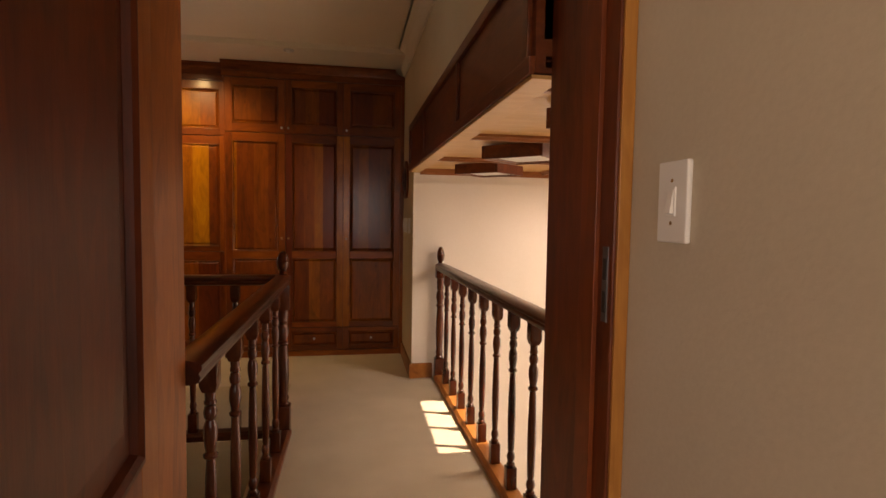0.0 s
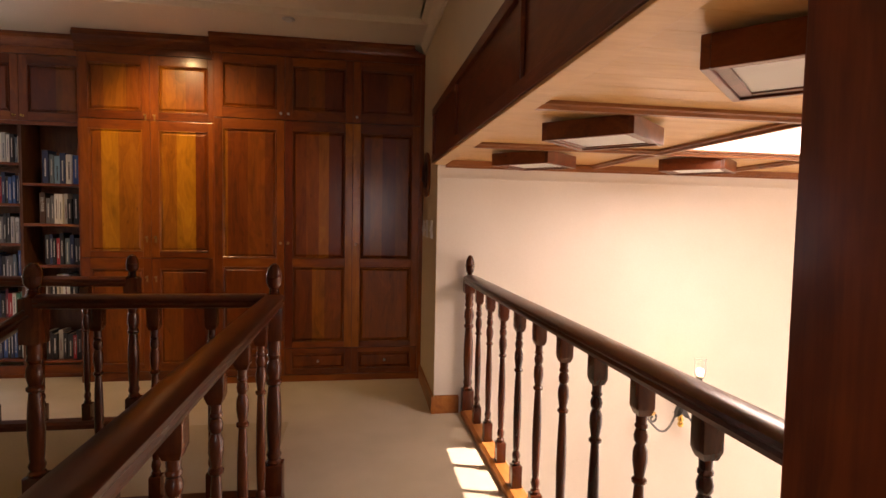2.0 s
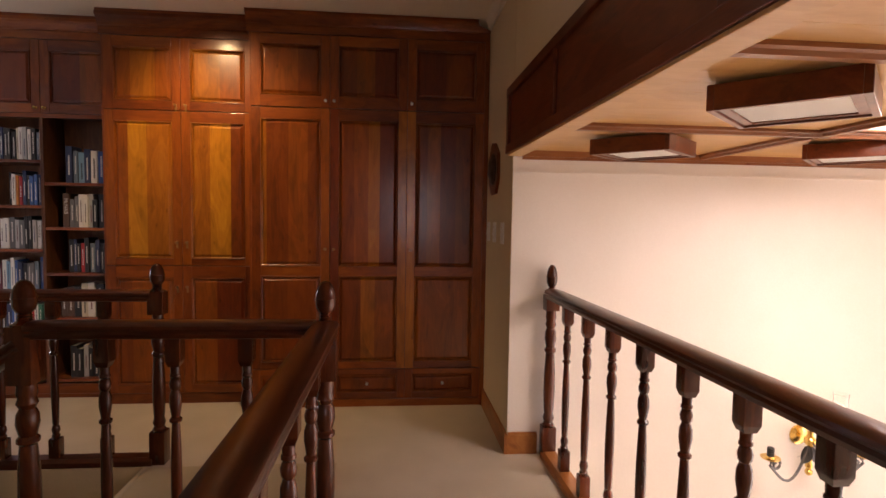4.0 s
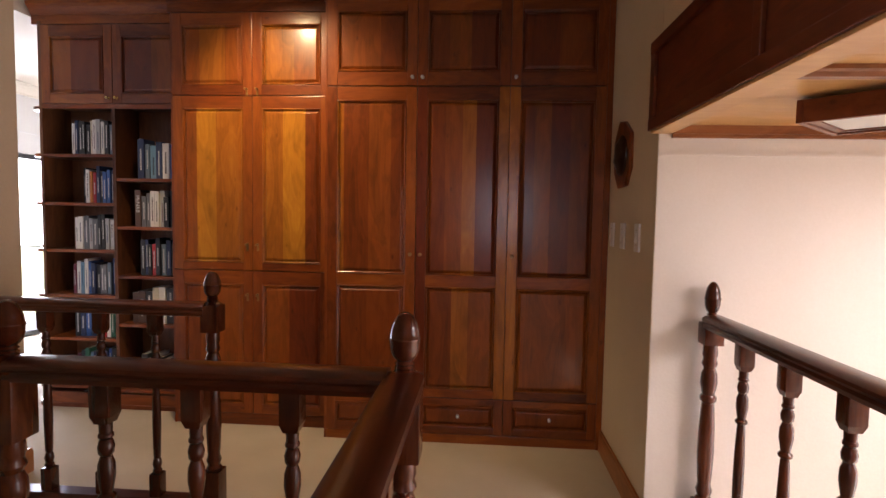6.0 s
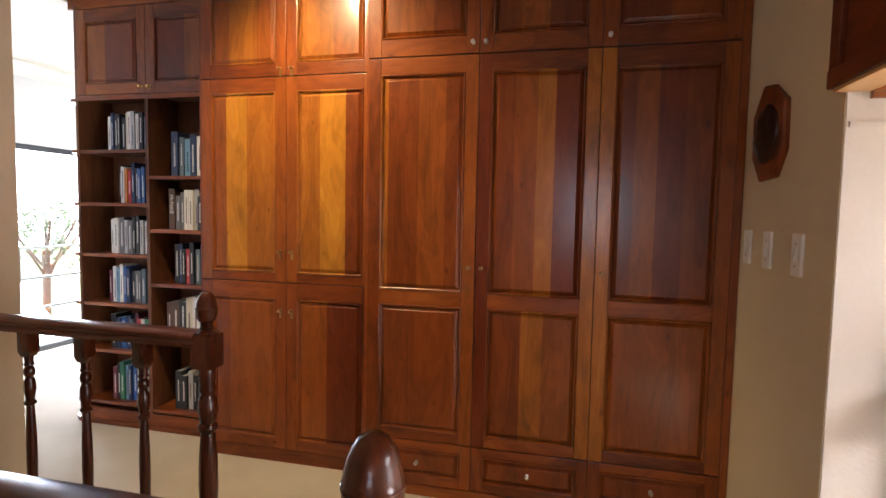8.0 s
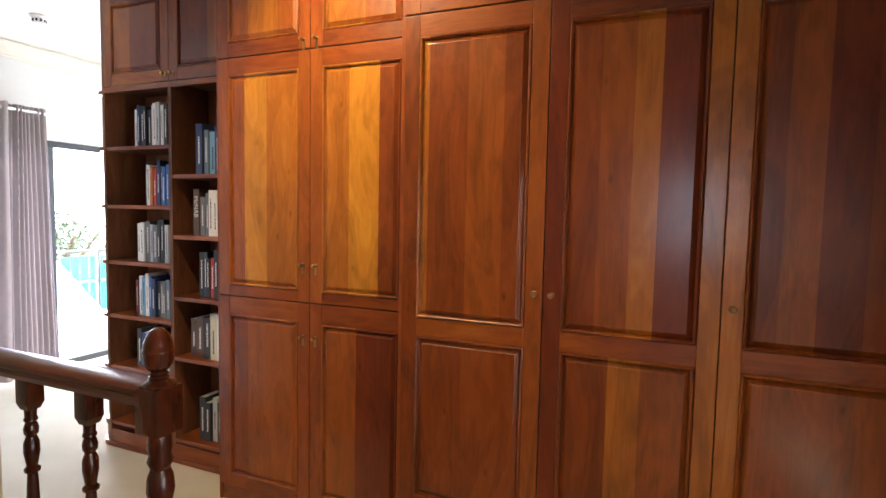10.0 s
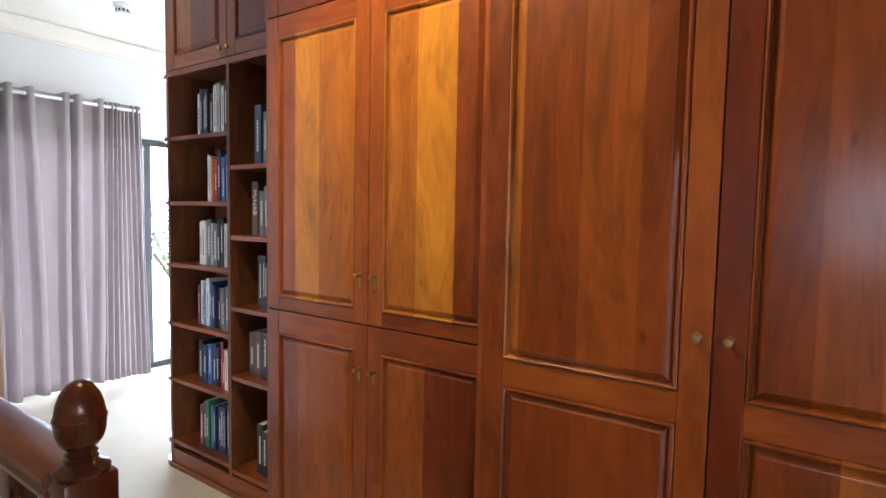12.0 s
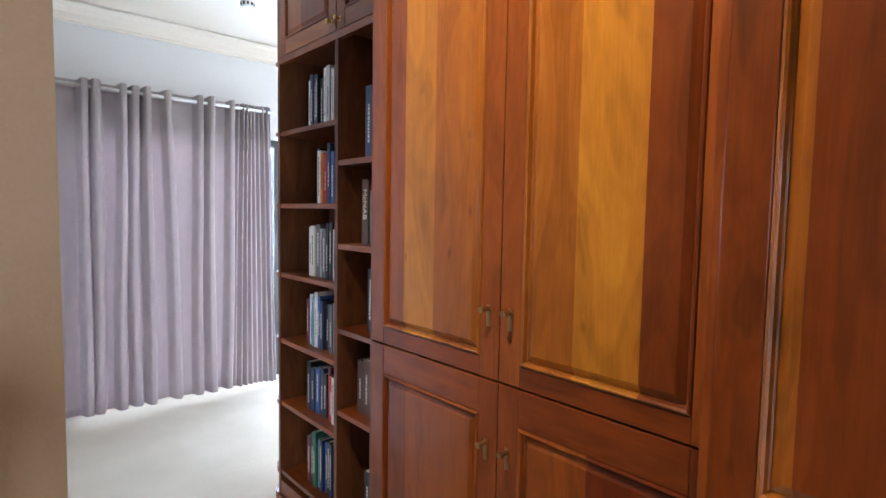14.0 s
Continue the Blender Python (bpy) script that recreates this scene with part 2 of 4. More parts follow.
def add_box(bm, x0, x1, y0, y1, z0, z1, bevel=0.0):
    vs = [bm.verts.new((x, y, z)) for x in (x0, x1) for y in (y0, y1) for z in (z0, z1)]
    quads = ((0, 1, 3, 2), (4, 6, 7, 5), (0, 4, 5, 1), (2, 3, 7, 6), (0, 2, 6, 4), (1, 5, 7, 3))
    fs = [bm.faces.new([vs[i] for i in q]) for q in quads]
    if bevel:
        es = list({e for f in fs for e in f.edges})
        bmesh.ops.bevel(bm, geom=es, offset=bevel, segments=2, affect="EDGES", profile=0.6)
    return bm


def box(x0, x1, y0, y1, z0, z1, bevel=0.0):
    return add_box(bmesh.new(), x0, x1, y0, y1, z0, z1, bevel)


def boxes(*rows, bevel=0.0):
    bm = bmesh.new()
    for r in rows:
        add_box(bm, *r, bevel=bevel)
    return bm


def add_lathe(bm, profile, m=Matrix(), segments=16):
    """A turned shape: (radius, height) rows about z, moved by m."""
    rings = []
    for r, z in profile:
        rings.append([bm.verts.new(m @ Vector((r * math.cos(2 * math.pi * i / segments), r * math.sin(2 * math.pi * i / segments), z))) for i in range(segments)])
    for a, b in zip(rings, rings[1:]):
        for i in range(segments):
            bm.faces.new((a[i], a[(i + 1) % segments], b[(i + 1) % segments], b[i]))
    bm.faces.new(rings[0][::-1])
    bm.faces.new(rings[-1])
    return bm


def add_sweep(bm, section, path, up=Vector((0, 0, 1))):
    """A closed section (across, height) carried along a path of points."""
    pts = [Vector(p) for p in path]
    rings = []
    for i, p in enumerate(pts):
        d = (pts[min(i + 1, len(pts) - 1)] - pts[max(i - 1, 0)]).normalized()
        side = d.cross(up).normalized()
        top = side.cross(d).normalized()
        rings.append([bm.verts.new(p + side * a + top * h) for a, h in section])
    n = len(section)
    for a, b in zip(rings, rings[1:]):
        for i in range(n):
            bm.faces.new((a[i], a[(i + 1) % n], b[(i + 1) % n], b[i]))
    bm.faces.new(rings[0][::-1])
    bm.faces.new(rings[-1])
    return bm


def circle(r, n=10):
    return [(r * math.cos(2 * math.pi * i / n), r * math.sin(2 * math.pi * i / n)) for i in range(n)]


def add_rings(bm, x0, x1, z0, z1, rows):
    """Nested rectangles facing -y: (inset, y) rows from the rim to the field."""
    loops = []
    for s, y in rows:
        loops.append([bm.verts.new(p) for p in ((x0 + s, y, z0 + s), (x1 - s, y, z0 + s), (x1 - s, y, z1 - s), (x0 + s, y, z1 - s))])
    for a, b in zip(loops, loops[1:]):
        for i in range(4):
            bm.faces.new((a[i], a[(i + 1) % 4], b[(i + 1) % 4], b[i]))
    bm.faces.new(loops[-1])
    return bm


def placed(name, mesh, material, parent, m, label=""):
    """An object on a shared mesh, at the pose m in the world, under a thing."""
    if not mesh.materials:
        mesh.materials.append(material)
    ob = new(name, mesh)
    ob.matrix_basis = m
    ob.parent = parent
    if parent.parent is None:
        ob.matrix_parent_inverse = Matrix.Translation(-Vector(parent.location))
    return tagged(ob, label)


def mesh_of(name, bm, smooth=True):
    bmesh.ops.recalc_face_normals(bm, faces=bm.faces)
    me = bpy.data.meshes.new(name)
    bm.to_mesh(me)
    bm.free()
    if smooth:
        for p in me.polygons:
            p.use_smooth = True
        me.set_sharp_from_angle(angle=radians(38))
    return me


# ---- structure ----
WALL_X, BEAM_X, END_Y = 0.555, 0.525, 4.47      # corridor side wall, fascia face, end wall of the living-room void
CEIL, BED_CEIL, VOID_CEIL, LOW = 2.85, 2.70, 1.785, -2.9
C_Y, B_Y, A_Y, BACK_Y = 5.288, 5.419, 5.60, 6.02   # fronts of the three cupboard blocks, wall behind them


def structure(name, bm, material, label, category):
    return solid(name, bm, material, label, category, "structure")


# floors: gallery, landing and bedroom are one carpeted storey round the stairwell
structure("floor", boxes(
    (-0.46, 0.86, 1.03, 3.34, -0.28, 0.0),
    (-1.46, 0.86, 3.34, 4.42, -0.28, 0.0),
    (-5.2, 0.86, 4.42, 4.465, -0.28, 0.0),
    (-5.2, 0.55, 4.465, 8.6, -0.28, 0.0),
    (-3.2, 3.2, -2.7, 1.03, -0.28, 0.0)), carpet, "beige carpet over the gallery and bedroom floor", "floor")
structure("lower_floor", box(-2.7, 6.2, -2.7, 4.6, LOW - 0.2, LOW), tile, "pale tiled floor of the storey below", "floor")

# walls
structure("wall_corridor_east", boxes(
    (WALL_X, WALL_X + 0.12, END_Y + 0.004, BACK_Y + 0.12, -0.2, CEIL + 0.02)), plaster, "cream plastered corridor wall beside the cupboards", "wall")
structure("wall_above_fascia", boxes(
    (WALL_X, WALL_X + 0.12, 1.40, END_Y - 0.002, 1.86, CEIL + 0.02)), plaster, "cream plastered wall above the wooden fascia", "wall")
structure("wall_living_end", box(WALL_X + 0.003, 6.0, END_Y, END_Y + 0.13, LOW, VOID_CEIL + 0.1), white_wall, "off-white plastered end wall of the double-height room", "wall")
structure("wall_cupboard_back", box(-3.2, 0.55, BACK_Y, BACK_Y + 0.12, 0.0, CEIL), plaster, "plastered wall behind the fitted cupboards", "wall")
DX0, DX1, DY0, DY1, DZ = -0.40, 0.600, 1.03, 1.40, 2.08   # doorway through the bedroom wall
structure("wall_doorway", boxes(
    (-3.2, DX0, DY0, DY1, 0.0, CEIL), (DX1, 3.2, DY0, DY1, 0.0, CEIL), (DX0, DX1, DY0, DY1, DZ, CEIL)), grey_wall, "stone-grey plastered wall round the doorway", "wall")
structure("wall_passage_east", box(0.614, 0.73, -0.9, DY0 - 0.001, 0.0, CEIL), grey_wall, "stone-grey plastered side wall beside the doorway", "wall")
structure("wall_living_near", boxes((3.2, 6.0, DY0, DY1, LOW, VOID_CEIL), (-2.55, 3.2, DY0, DY1, LOW, -0.28)), white_wall, "off-white plastered wall of the room below", "wall")
structure("wall_living_window", boxes(
    (6.0, 6.2, DY0, 1.5, LOW, 2.0), (6.0, 6.2, 3.9, END_Y + 0.13, LOW, 2.0), (6.0, 6.2, 1.5, 3.9, LOW, LOW + 0.3),
    (6.0, 6.2, 1.5, 3.9, 1.55, 2.0)), white_wall, "off-white plastered wall with a tall window opening", "wall")
structure("wall_stair", box(-2.70, -2.55, DY1, 4.69, LOW, CEIL), plaster, "cream plastered wall along the stairwell", "wall")
structure("wall_bedroom_south", box(-5.2, -2.70, 4.56, 4.688, 0.0, CEIL), bedroom_wall, "pale plastered bedroom wall", "wall")
structure("wall_bedroom_north", box(-5.2, -3.2, 8.4, 8.55, 0.0, CEIL), bedroom_wall, "pale plastered far bedroom wall", "wall")
structure("wall_bedroom_side", box(-3.2, -3.08, BACK_Y + 0.12, 8.55, 0.0, CEIL), bedroom_wall, "pale plastered wall behind the bookcase", "wall")
WX = -5.05                                       # inner face of the window wall
structure("wall_bedroom_window", boxes(
    (WX - 0.15, WX, 4.62, 4.95, 0, CEIL), (WX - 0.15, WX, 7.95, 8.55, 0, CEIL), (WX - 0.15, WX, 4.95, 7.95, 1.98, CEIL)),
    bedroom_wall, "pale plastered wall over the sliding door", "wall")
# the left opening is made up, unseen, to go with the side fill lamp
structure("wall_first_room", boxes(
    (-3.35, -3.2, -2.7, DY1, 0, CEIL), (3.2, 3.35, -2.7, DY1, 0, CEIL), (-3.2, -3.0, -2.7, -2.55, 0, CEIL), (-3.0, -1.4, -2.7, -2.55, 0, 0.9), (-3.0, -1.4, -2.7, -2.55, 2.1, CEIL), (-1.4, -0.9, -2.7, -2.55, 0, CEIL), (1.1, 3.2, -2.7, -2.55, 0, CEIL),
    (-0.9, 1.1, -2.7, -2.55, 0, 0.9), (-0.9, 1.1, -2.7, -2.55, 2.1, CEIL)), grey_wall, "stone-grey plastered walls of the first bedroom", "wall")
structure("wall_stairwell_edge", boxes((-0.47, -0.45, DY1, 3.345, LOW, -0.001), (-1.475, -1.455, 3.345, 4.42, LOW, -0.001), (-1.455, -0.47, 3.325, 3.345, LOW, -0.001), (-2.55, -1.475, 4.41, 4.43, LOW, -0.002)),
          plaster, "cream plastered faces below the gallery floor", "wall")

# ceilings
structure("ceiling", boxes((-3.3, 0.67, 1.0, 4.78, CEIL, CEIL + 0.12), (-3.3, 0.67, 4.78, BACK_Y + 0.1, CEIL - 0.046, CEIL + 0.12)), ceiling_paint, "off-white painted plaster ceiling of the corridor", "ceiling")
structure("ceiling_first_room", box(-3.35, 3.35, -2.7, 1.0, CEIL, CEIL + 0.12), ceiling_paint, "off-white painted ceiling of the first bedroom", "ceiling")
structure("ceiling_bedroom", box(-5.2, -3.3, 4.6, 8.6, BED_CEIL, BED_CEIL + 0.25), ceiling_paint, "white painted bedroom ceiling", "ceiling")

# cove cornices
COVE = [(0.0, 0.0), (0.015, 0.0), (0.02, -0.012), (0.055, -0.03), (0.08, -0.06), (0.092, -0.095), (0.10, -0.10), (0.10, -0.115), (0.115, -0.115), (0.115, 0.0)]
bm = bmesh.new()
add_sweep(bm, [(a - 0.115, h) for a, h in COVE], [(WALL_X, 1.40, CEIL), (WALL_X, 5.262, CEIL)])
structure("trim_corridor", bm, ceiling_paint, "white cove cornice along the corridor ceiling", "cornice")
bm = bmesh.new()
add_sweep(bm, [(a - 0.115, h) for a, h in COVE], [(WX, 8.4, BED_CEIL), (WX, 4.75, BED_CEIL)])
structure("trim_bedroom", bm, ceiling_paint, "white cove cornice along the bedroom ceiling", "cornice")

# skirting
def skirting(name, x0, x1, y0, y1, material=orange_wood):
    bm = box(x0, x1, y0, y1, 0.0, 0.115)
    add_box(bm, x0 + 0.003, x1 - 0.003, y0 + 0.003, y1 - 0.003, 0.115, 0.128)
    return structure(name, bm, material, "varnished wooden skirting board", "baseboard")


skirting("baseboard", WALL_X - 0.018, WALL_X, END_Y - 0.018, 5.280)
skirting("baseboard.001", WALL_X, 0.735, END_Y - 0.018, END_Y)
skirting("baseboard.002", -2.55, -2.532, 4.52, 4.708)
skirting("baseboard.003", -3.6, -2.553, 4.69, 4.708)

# ---- living-room ceiling: boards, ribs, skylight, light boxes ----
RX, RY = (1.69, 2.69, 3.69, 4.69, 5.6), (1.555, 2.565, 3.575)
SKY = (1.725, 2.655, 2.60, 3.54)
bm = bmesh.new()
y = 1.40
while y < END_Y - 0.01:
    y1 = min(y + 0.115, END_Y)
    for x0, x1 in ((0.56, SKY[0]), (SKY[0], SKY[1]), (SKY[1], 6.0)):
        if x0 == SKY[0]:
            lo, hi = max(y, SKY[2]), min(y1, SKY[3])
            if hi > lo:
                if lo > y + 0.001:
                    add_box(bm, x0, x1, y, lo, VOID_CEIL, VOID_CEIL + 0.016)
                if hi < y1 - 0.001:
                    add_box(bm, x0, x1, hi, y1 - 0.0015, VOID_CEIL, VOID_CEIL + 0.016)
                continue
        add_box(bm, x0, x1, y, y1 - 0.0015, VOID_CEIL, VOID_CEIL + 0.016)
    y = y1
structure("ceiling_living", bm, pine, "pale varnished board ceiling of the double-height room", "ceiling")
structure("ceiling_living_backing", boxes(
    (0.56, SKY[0], 1.40, END_Y, VOID_CEIL + 0.018, VOID_CEIL + 0.03), (SKY[1], 6.2, 1.40, END_Y, VOID_CEIL + 0.018, VOID_CEIL + 0.03),
    (SKY[0], SKY[1], 1.40, SKY[2], VOID_CEIL + 0.018, VOID_CEIL + 0.03), (SKY[0], SKY[1], SKY[3], END_Y, VOID_CEIL + 0.018, VOID_CEIL + 0.03)),
    pine, "boarded backing over the living-room ceiling", "ceiling")
sl = thing("skylight", 2.05, 2.9, VOID_CEIL, "bright square skylight set between ceiling ribs", "skylight", kind="structure")
part("frame", boxes((SKY[0], SKY[1], SKY[2], SKY[2] + 0.02, VOID_CEIL - 0.004, VOID_CEIL + 0.06), (SKY[0], SKY[1], SKY[3] - 0.02, SKY[3], VOID_CEIL - 0.004, VOID_CEIL + 0.06),
                    (SKY[0], SKY[0] + 0.02, SKY[2] + 0.02, SKY[3] - 0.02, VOID_CEIL - 0.004, VOID_CEIL + 0.06), (SKY[1] - 0.02, SKY[1], SKY[2] + 0.02, SKY[3] - 0.02, VOID_CEIL - 0.004, VOID_CEIL + 0.06)), rib_wood, sl)
pane = part("pane", box(SKY[0] + 0.02, SKY[1] - 0.02, SKY[2] + 0.02, SKY[3] - 0.02, VOID_CEIL + 0.004, VOID_CEIL + 0.006), opal, sl, "white opal skylight pane")
pane.visible_shadow = False


def rib(p, q):
    sec = [(-0.03, 0.0), (-0.03, -0.012), (-0.018, -0.016), (-0.014, -0.028), (0.014, -0.028), (0.018, -0.016), (0.03, -0.012), (0.03, 0.0)]
    bm = bmesh.new()
    add_sweep(bm, sec, [p, q])
    return structure("ceiling_rib", bm, rib_wood, "moulded wooden ceiling rib under the boards", "ceiling rib")


for yy in RY:
    rib((0.61, yy, VOID_CEIL), (6.0, yy, VOID_CEIL))
for xx in RX:
    for a, b in zip((1.40, *RY), (*RY, END_Y)):
        if b - a > 0.1:
            rib((xx, a + 0.03, VOID_CEIL), (xx, b - 0.03, VOID_CEIL))
bm = boxes((0.61, 6.0, END_Y - 0.03, END_Y, VOID_CEIL - 0.035, VOID_CEIL))
add_box(bm, 0.61, 6.0, END_Y - 0.018, END_Y, VOID_CEIL - 0.05, VOID_CEIL - 0.035)
structure("trim_living", bm, rib_wood, "wooden quarter moulding along the ceiling edge", "trim")
structure("trim_picture_rail", box(WALL_X + 0.01, 6.0, END_Y - 0.006, END_Y, VOID_CEIL - 0.125, VOID_CEIL - 0.11), white_wall, "fine plaster line under the boarded ceiling", "trim")


def light_box(cx, cy, turn=0.0, w=0.37, d=0.37):
    """A wooden tray lamp: four mitred sides, a slim lip and a frosted pane."""
    ob = thing("ceiling_light", cx, cy, VOID_CEIL, "dark wooden box ceiling light with a frosted pane, unlit", "ceiling light", "box lights of the boarded ceiling")
    z0, z1 = VOID_CEIL - 0.085, VOID_CEIL - 0.012
    m = pose(cx, cy, 0, 0, 0, turn)

    def side(name, x0, x1, y0, y1, za, zb, mat):
        b = box(x0, x1, y0, y1, za, zb, 0.003)
        bmesh.ops.transform(b, matrix=m, verts=b.verts)
        part(name, b, mat, ob)
    side("side_panel", -w / 2, w / 2, -d / 2, -d / 2 + 0.02, z0, z1, fascia_wood)
    side("side_panel", -w / 2, w / 2, d / 2 - 0.02, d / 2, z0, z1, fascia_wood)
    side("side_panel", -w / 2, -w / 2 + 0.02, -d / 2 + 0.02, d / 2 - 0.02, z0, z1, fascia_wood)
    side("side_panel", w / 2 - 0.02, w / 2, -d / 2 + 0.02, d / 2 - 0.02, z0, z1, fascia_wood)
    for x0, x1, y0, y1 in ((-w / 2 + 0.02, w / 2 - 0.02, -d / 2 + 0.02, -d / 2 + 0.05), (-w / 2 + 0.02, w / 2 - 0.02, d / 2 - 0.05, d / 2 - 0.02),
                           (-w / 2 + 0.02, -w / 2 + 0.05, -d / 2 + 0.05, d / 2 - 0.05), (w / 2 - 0.05, w / 2 - 0.02, -d / 2 + 0.05, d / 2 - 0.05)):
        side("lip", x0, x1, y0, y1, z0 + 0.006, z0 + 0.02, fascia_wood)
    side("pane", -w / 2 + 0.05, w / 2 - 0.05, -d / 2 + 0.05, d / 2 - 0.05, z0 + 0.010, z0 + 0.016, frost)
    side("mount", -0.08, 0.08, -0.08, 0.08, z1 - 0.01, VOID_CEIL, fascia_wood)
    return ob


for cx, cy in ((0.99, 1.83), (1.01, 2.87), (1.06, 3.90), (2.11, 3.86)):
    light_box(cx, cy, 43)

# ---- panelled fascia over the gallery ----
fa = thing("fascia_beam", BEAM_X, 3.0, 1.765, "dark panelled wooden fascia above the gallery opening", "fascia", kind="structure")
FZ0, FZ1 = 1.765, 2.135
part("board", box(BEAM_X + 0.006, 0.61, 1.40, END_Y - 0.002, FZ0 + 0.004, FZ1 - 0.004), fascia_wood, fa)
for a, b in ((FZ0, FZ0 + 0.05), (FZ1 - 0.05, FZ1)):
    part("edge_rail", box(BEAM_X - 0.012, BEAM_X + 0.006, 1.40, END_Y + 0.02, a, b, 0.004), fascia_wood, fa)
part("end_stile", box(BEAM_X - 0.010, BEAM_X + 0.006, END_Y - 0.035, END_Y + 0.018, FZ0 + 0.05, FZ1 - 0.05, 0.004), fascia_wood, fa)
for yy in (1.45, 2.45, 3.60):
    part("batten", box(BEAM_X - 0.010, BEAM_X + 0.006, yy - 0.022, yy + 0.022, FZ0 + 0.05, FZ1 - 0.05, 0.004), fascia_wood, fa)
part("soffit_strip", box(BEAM_X - 0.004, 0.61, 1.40, END_Y - 0.002, FZ0 - 0.012, FZ0, 0.003), pine, fa, "pale wooden soffit strip")

# ---- doorway ----
fr = thing("door_1", 0.1, 1.2, 0, "dark varnished doorway with the panelled door standing open", "door", kind="structure")
# hinge jamb in the lit tone, strike jamb in the darker shaded one
part("jamb", box(DX0, DX0 + 0.04, DY0 - 0.004, DY1 + 0.004, 0, DZ, 0.004), lit_jamb_wood, fr, "hinge jamb in a lighter tone for the light that falls on it")
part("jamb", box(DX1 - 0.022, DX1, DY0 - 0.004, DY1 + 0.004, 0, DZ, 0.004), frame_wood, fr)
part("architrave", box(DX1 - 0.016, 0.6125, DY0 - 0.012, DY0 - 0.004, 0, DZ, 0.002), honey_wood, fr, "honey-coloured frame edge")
part("head", box(DX0 + 0.04, DX1 - 0.022, DY0 - 0.004, DY1 + 0.004, DZ - 0.035, DZ, 0.004), frame_wood, fr)
part("stop", box(DX1 - 0.034, DX1 - 0.022, DY0 + 0.055, DY0 + 0.13, 0, DZ - 0.035, 0.002), frame_wood, fr)
part("stop", box(DX0 + 0.04, DX0 + 0.052, DY0 + 0.055, DY0 + 0.13, 0, DZ - 0.035, 0.002), frame_wood, fr)
sp = part("strike_plate", box(DX1 - 0.0245, DX1 - 0.021, DY0 + 0.012, DY0 + 0.036, 1.16, 1.32, 0.001), iron, fr, "dull iron strike plate")
part("latch_hole", box(DX1 - 0.0255, DX1 - 0.0242, DY0 + 0.017, DY0 + 0.031, 1.25, 1.295), dark_gap, sp)
part("latch_hole", box(DX1 - 0.0255, DX1 - 0.0242, DY0 + 0.017, DY0 + 0.031, 1.18, 1.225), dark_gap, sp)

LEAF_M = pose(DX0 + 0.042, DY0 + 0.048, 0, 0, 0, -83.5)     # hinge, opened into the room


def leaf_part(name, b, material, parent, label=""):
    bmesh.ops.transform(b, matrix=LEAF_M, verts=b.verts)
    return part(name, b, material, parent, label)


lf = thing("door_leaf", DX0 + 0.05, 0.7, 0, "reddish varnished panelled door standing open into the room", "door", kind="structure")
LW = 0.86
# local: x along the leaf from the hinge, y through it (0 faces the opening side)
# stiles share the lit jamb tone: their golden glow is in the colour
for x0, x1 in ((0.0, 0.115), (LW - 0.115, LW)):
    leaf_part("stile", box(x0, x1, 0, 0.04, 0.012, 2.035, 0.002), lit_jamb_wood, lf)
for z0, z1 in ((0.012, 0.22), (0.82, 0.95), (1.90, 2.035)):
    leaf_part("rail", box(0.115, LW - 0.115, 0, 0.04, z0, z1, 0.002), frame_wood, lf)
for z0, z1 in ((0.22, 0.82), (0.95, 1.90)):
    b = bmesh.new()
    for flip in (1, -1):
        rows = [(0.0, 0.02), (0.0, -0.006), (0.012, -0.008), (0.02, 0.0), (0.024, 0.013), (0.03, 0.013), (0.085, 0.004), (0.088, 0.004)]
        add_rings(b, 0.115, LW - 0.115, z0, z1, [(s, y0 if flip == 1 else 0.04 - y0) for s, y0 in rows])
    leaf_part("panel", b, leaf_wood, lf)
for zz in (0.25, 1.05, 1.8):
    b = bmesh.new()
    add_lathe(b, [(0.007, 0), (0.007, 0.1)], pose(-0.004, 0.0, zz), 10)
    leaf_part("hinge", b, bronze, lf)
for sgn, y0 in ((1, 0.04), (-1, 0.0)):
    b = box(LW - 0.08, LW - 0.035, min(y0, y0 + 0.006 * sgn), max(y0, y0 + 0.006 * sgn), 0.98, 1.2, 0.001)
    plate = leaf_part("handle_plate", b, bronze, lf, "aged brass handle plate")
    b = bmesh.new()
    add_sweep(b, circle(0.008), [(LW - 0.058, y0 + 0.004 * sgn, 1.12), (LW - 0.058, y0 + 0.045 * sgn, 1.12), (LW - 0.07, y0 + 0.052 * sgn, 1.12), (LW - 0.17, y0 + 0.052 * sgn, 1.115)], Vector((0.1, 0.1, 1)))
    leaf_part("lever", b, bronze, plate)


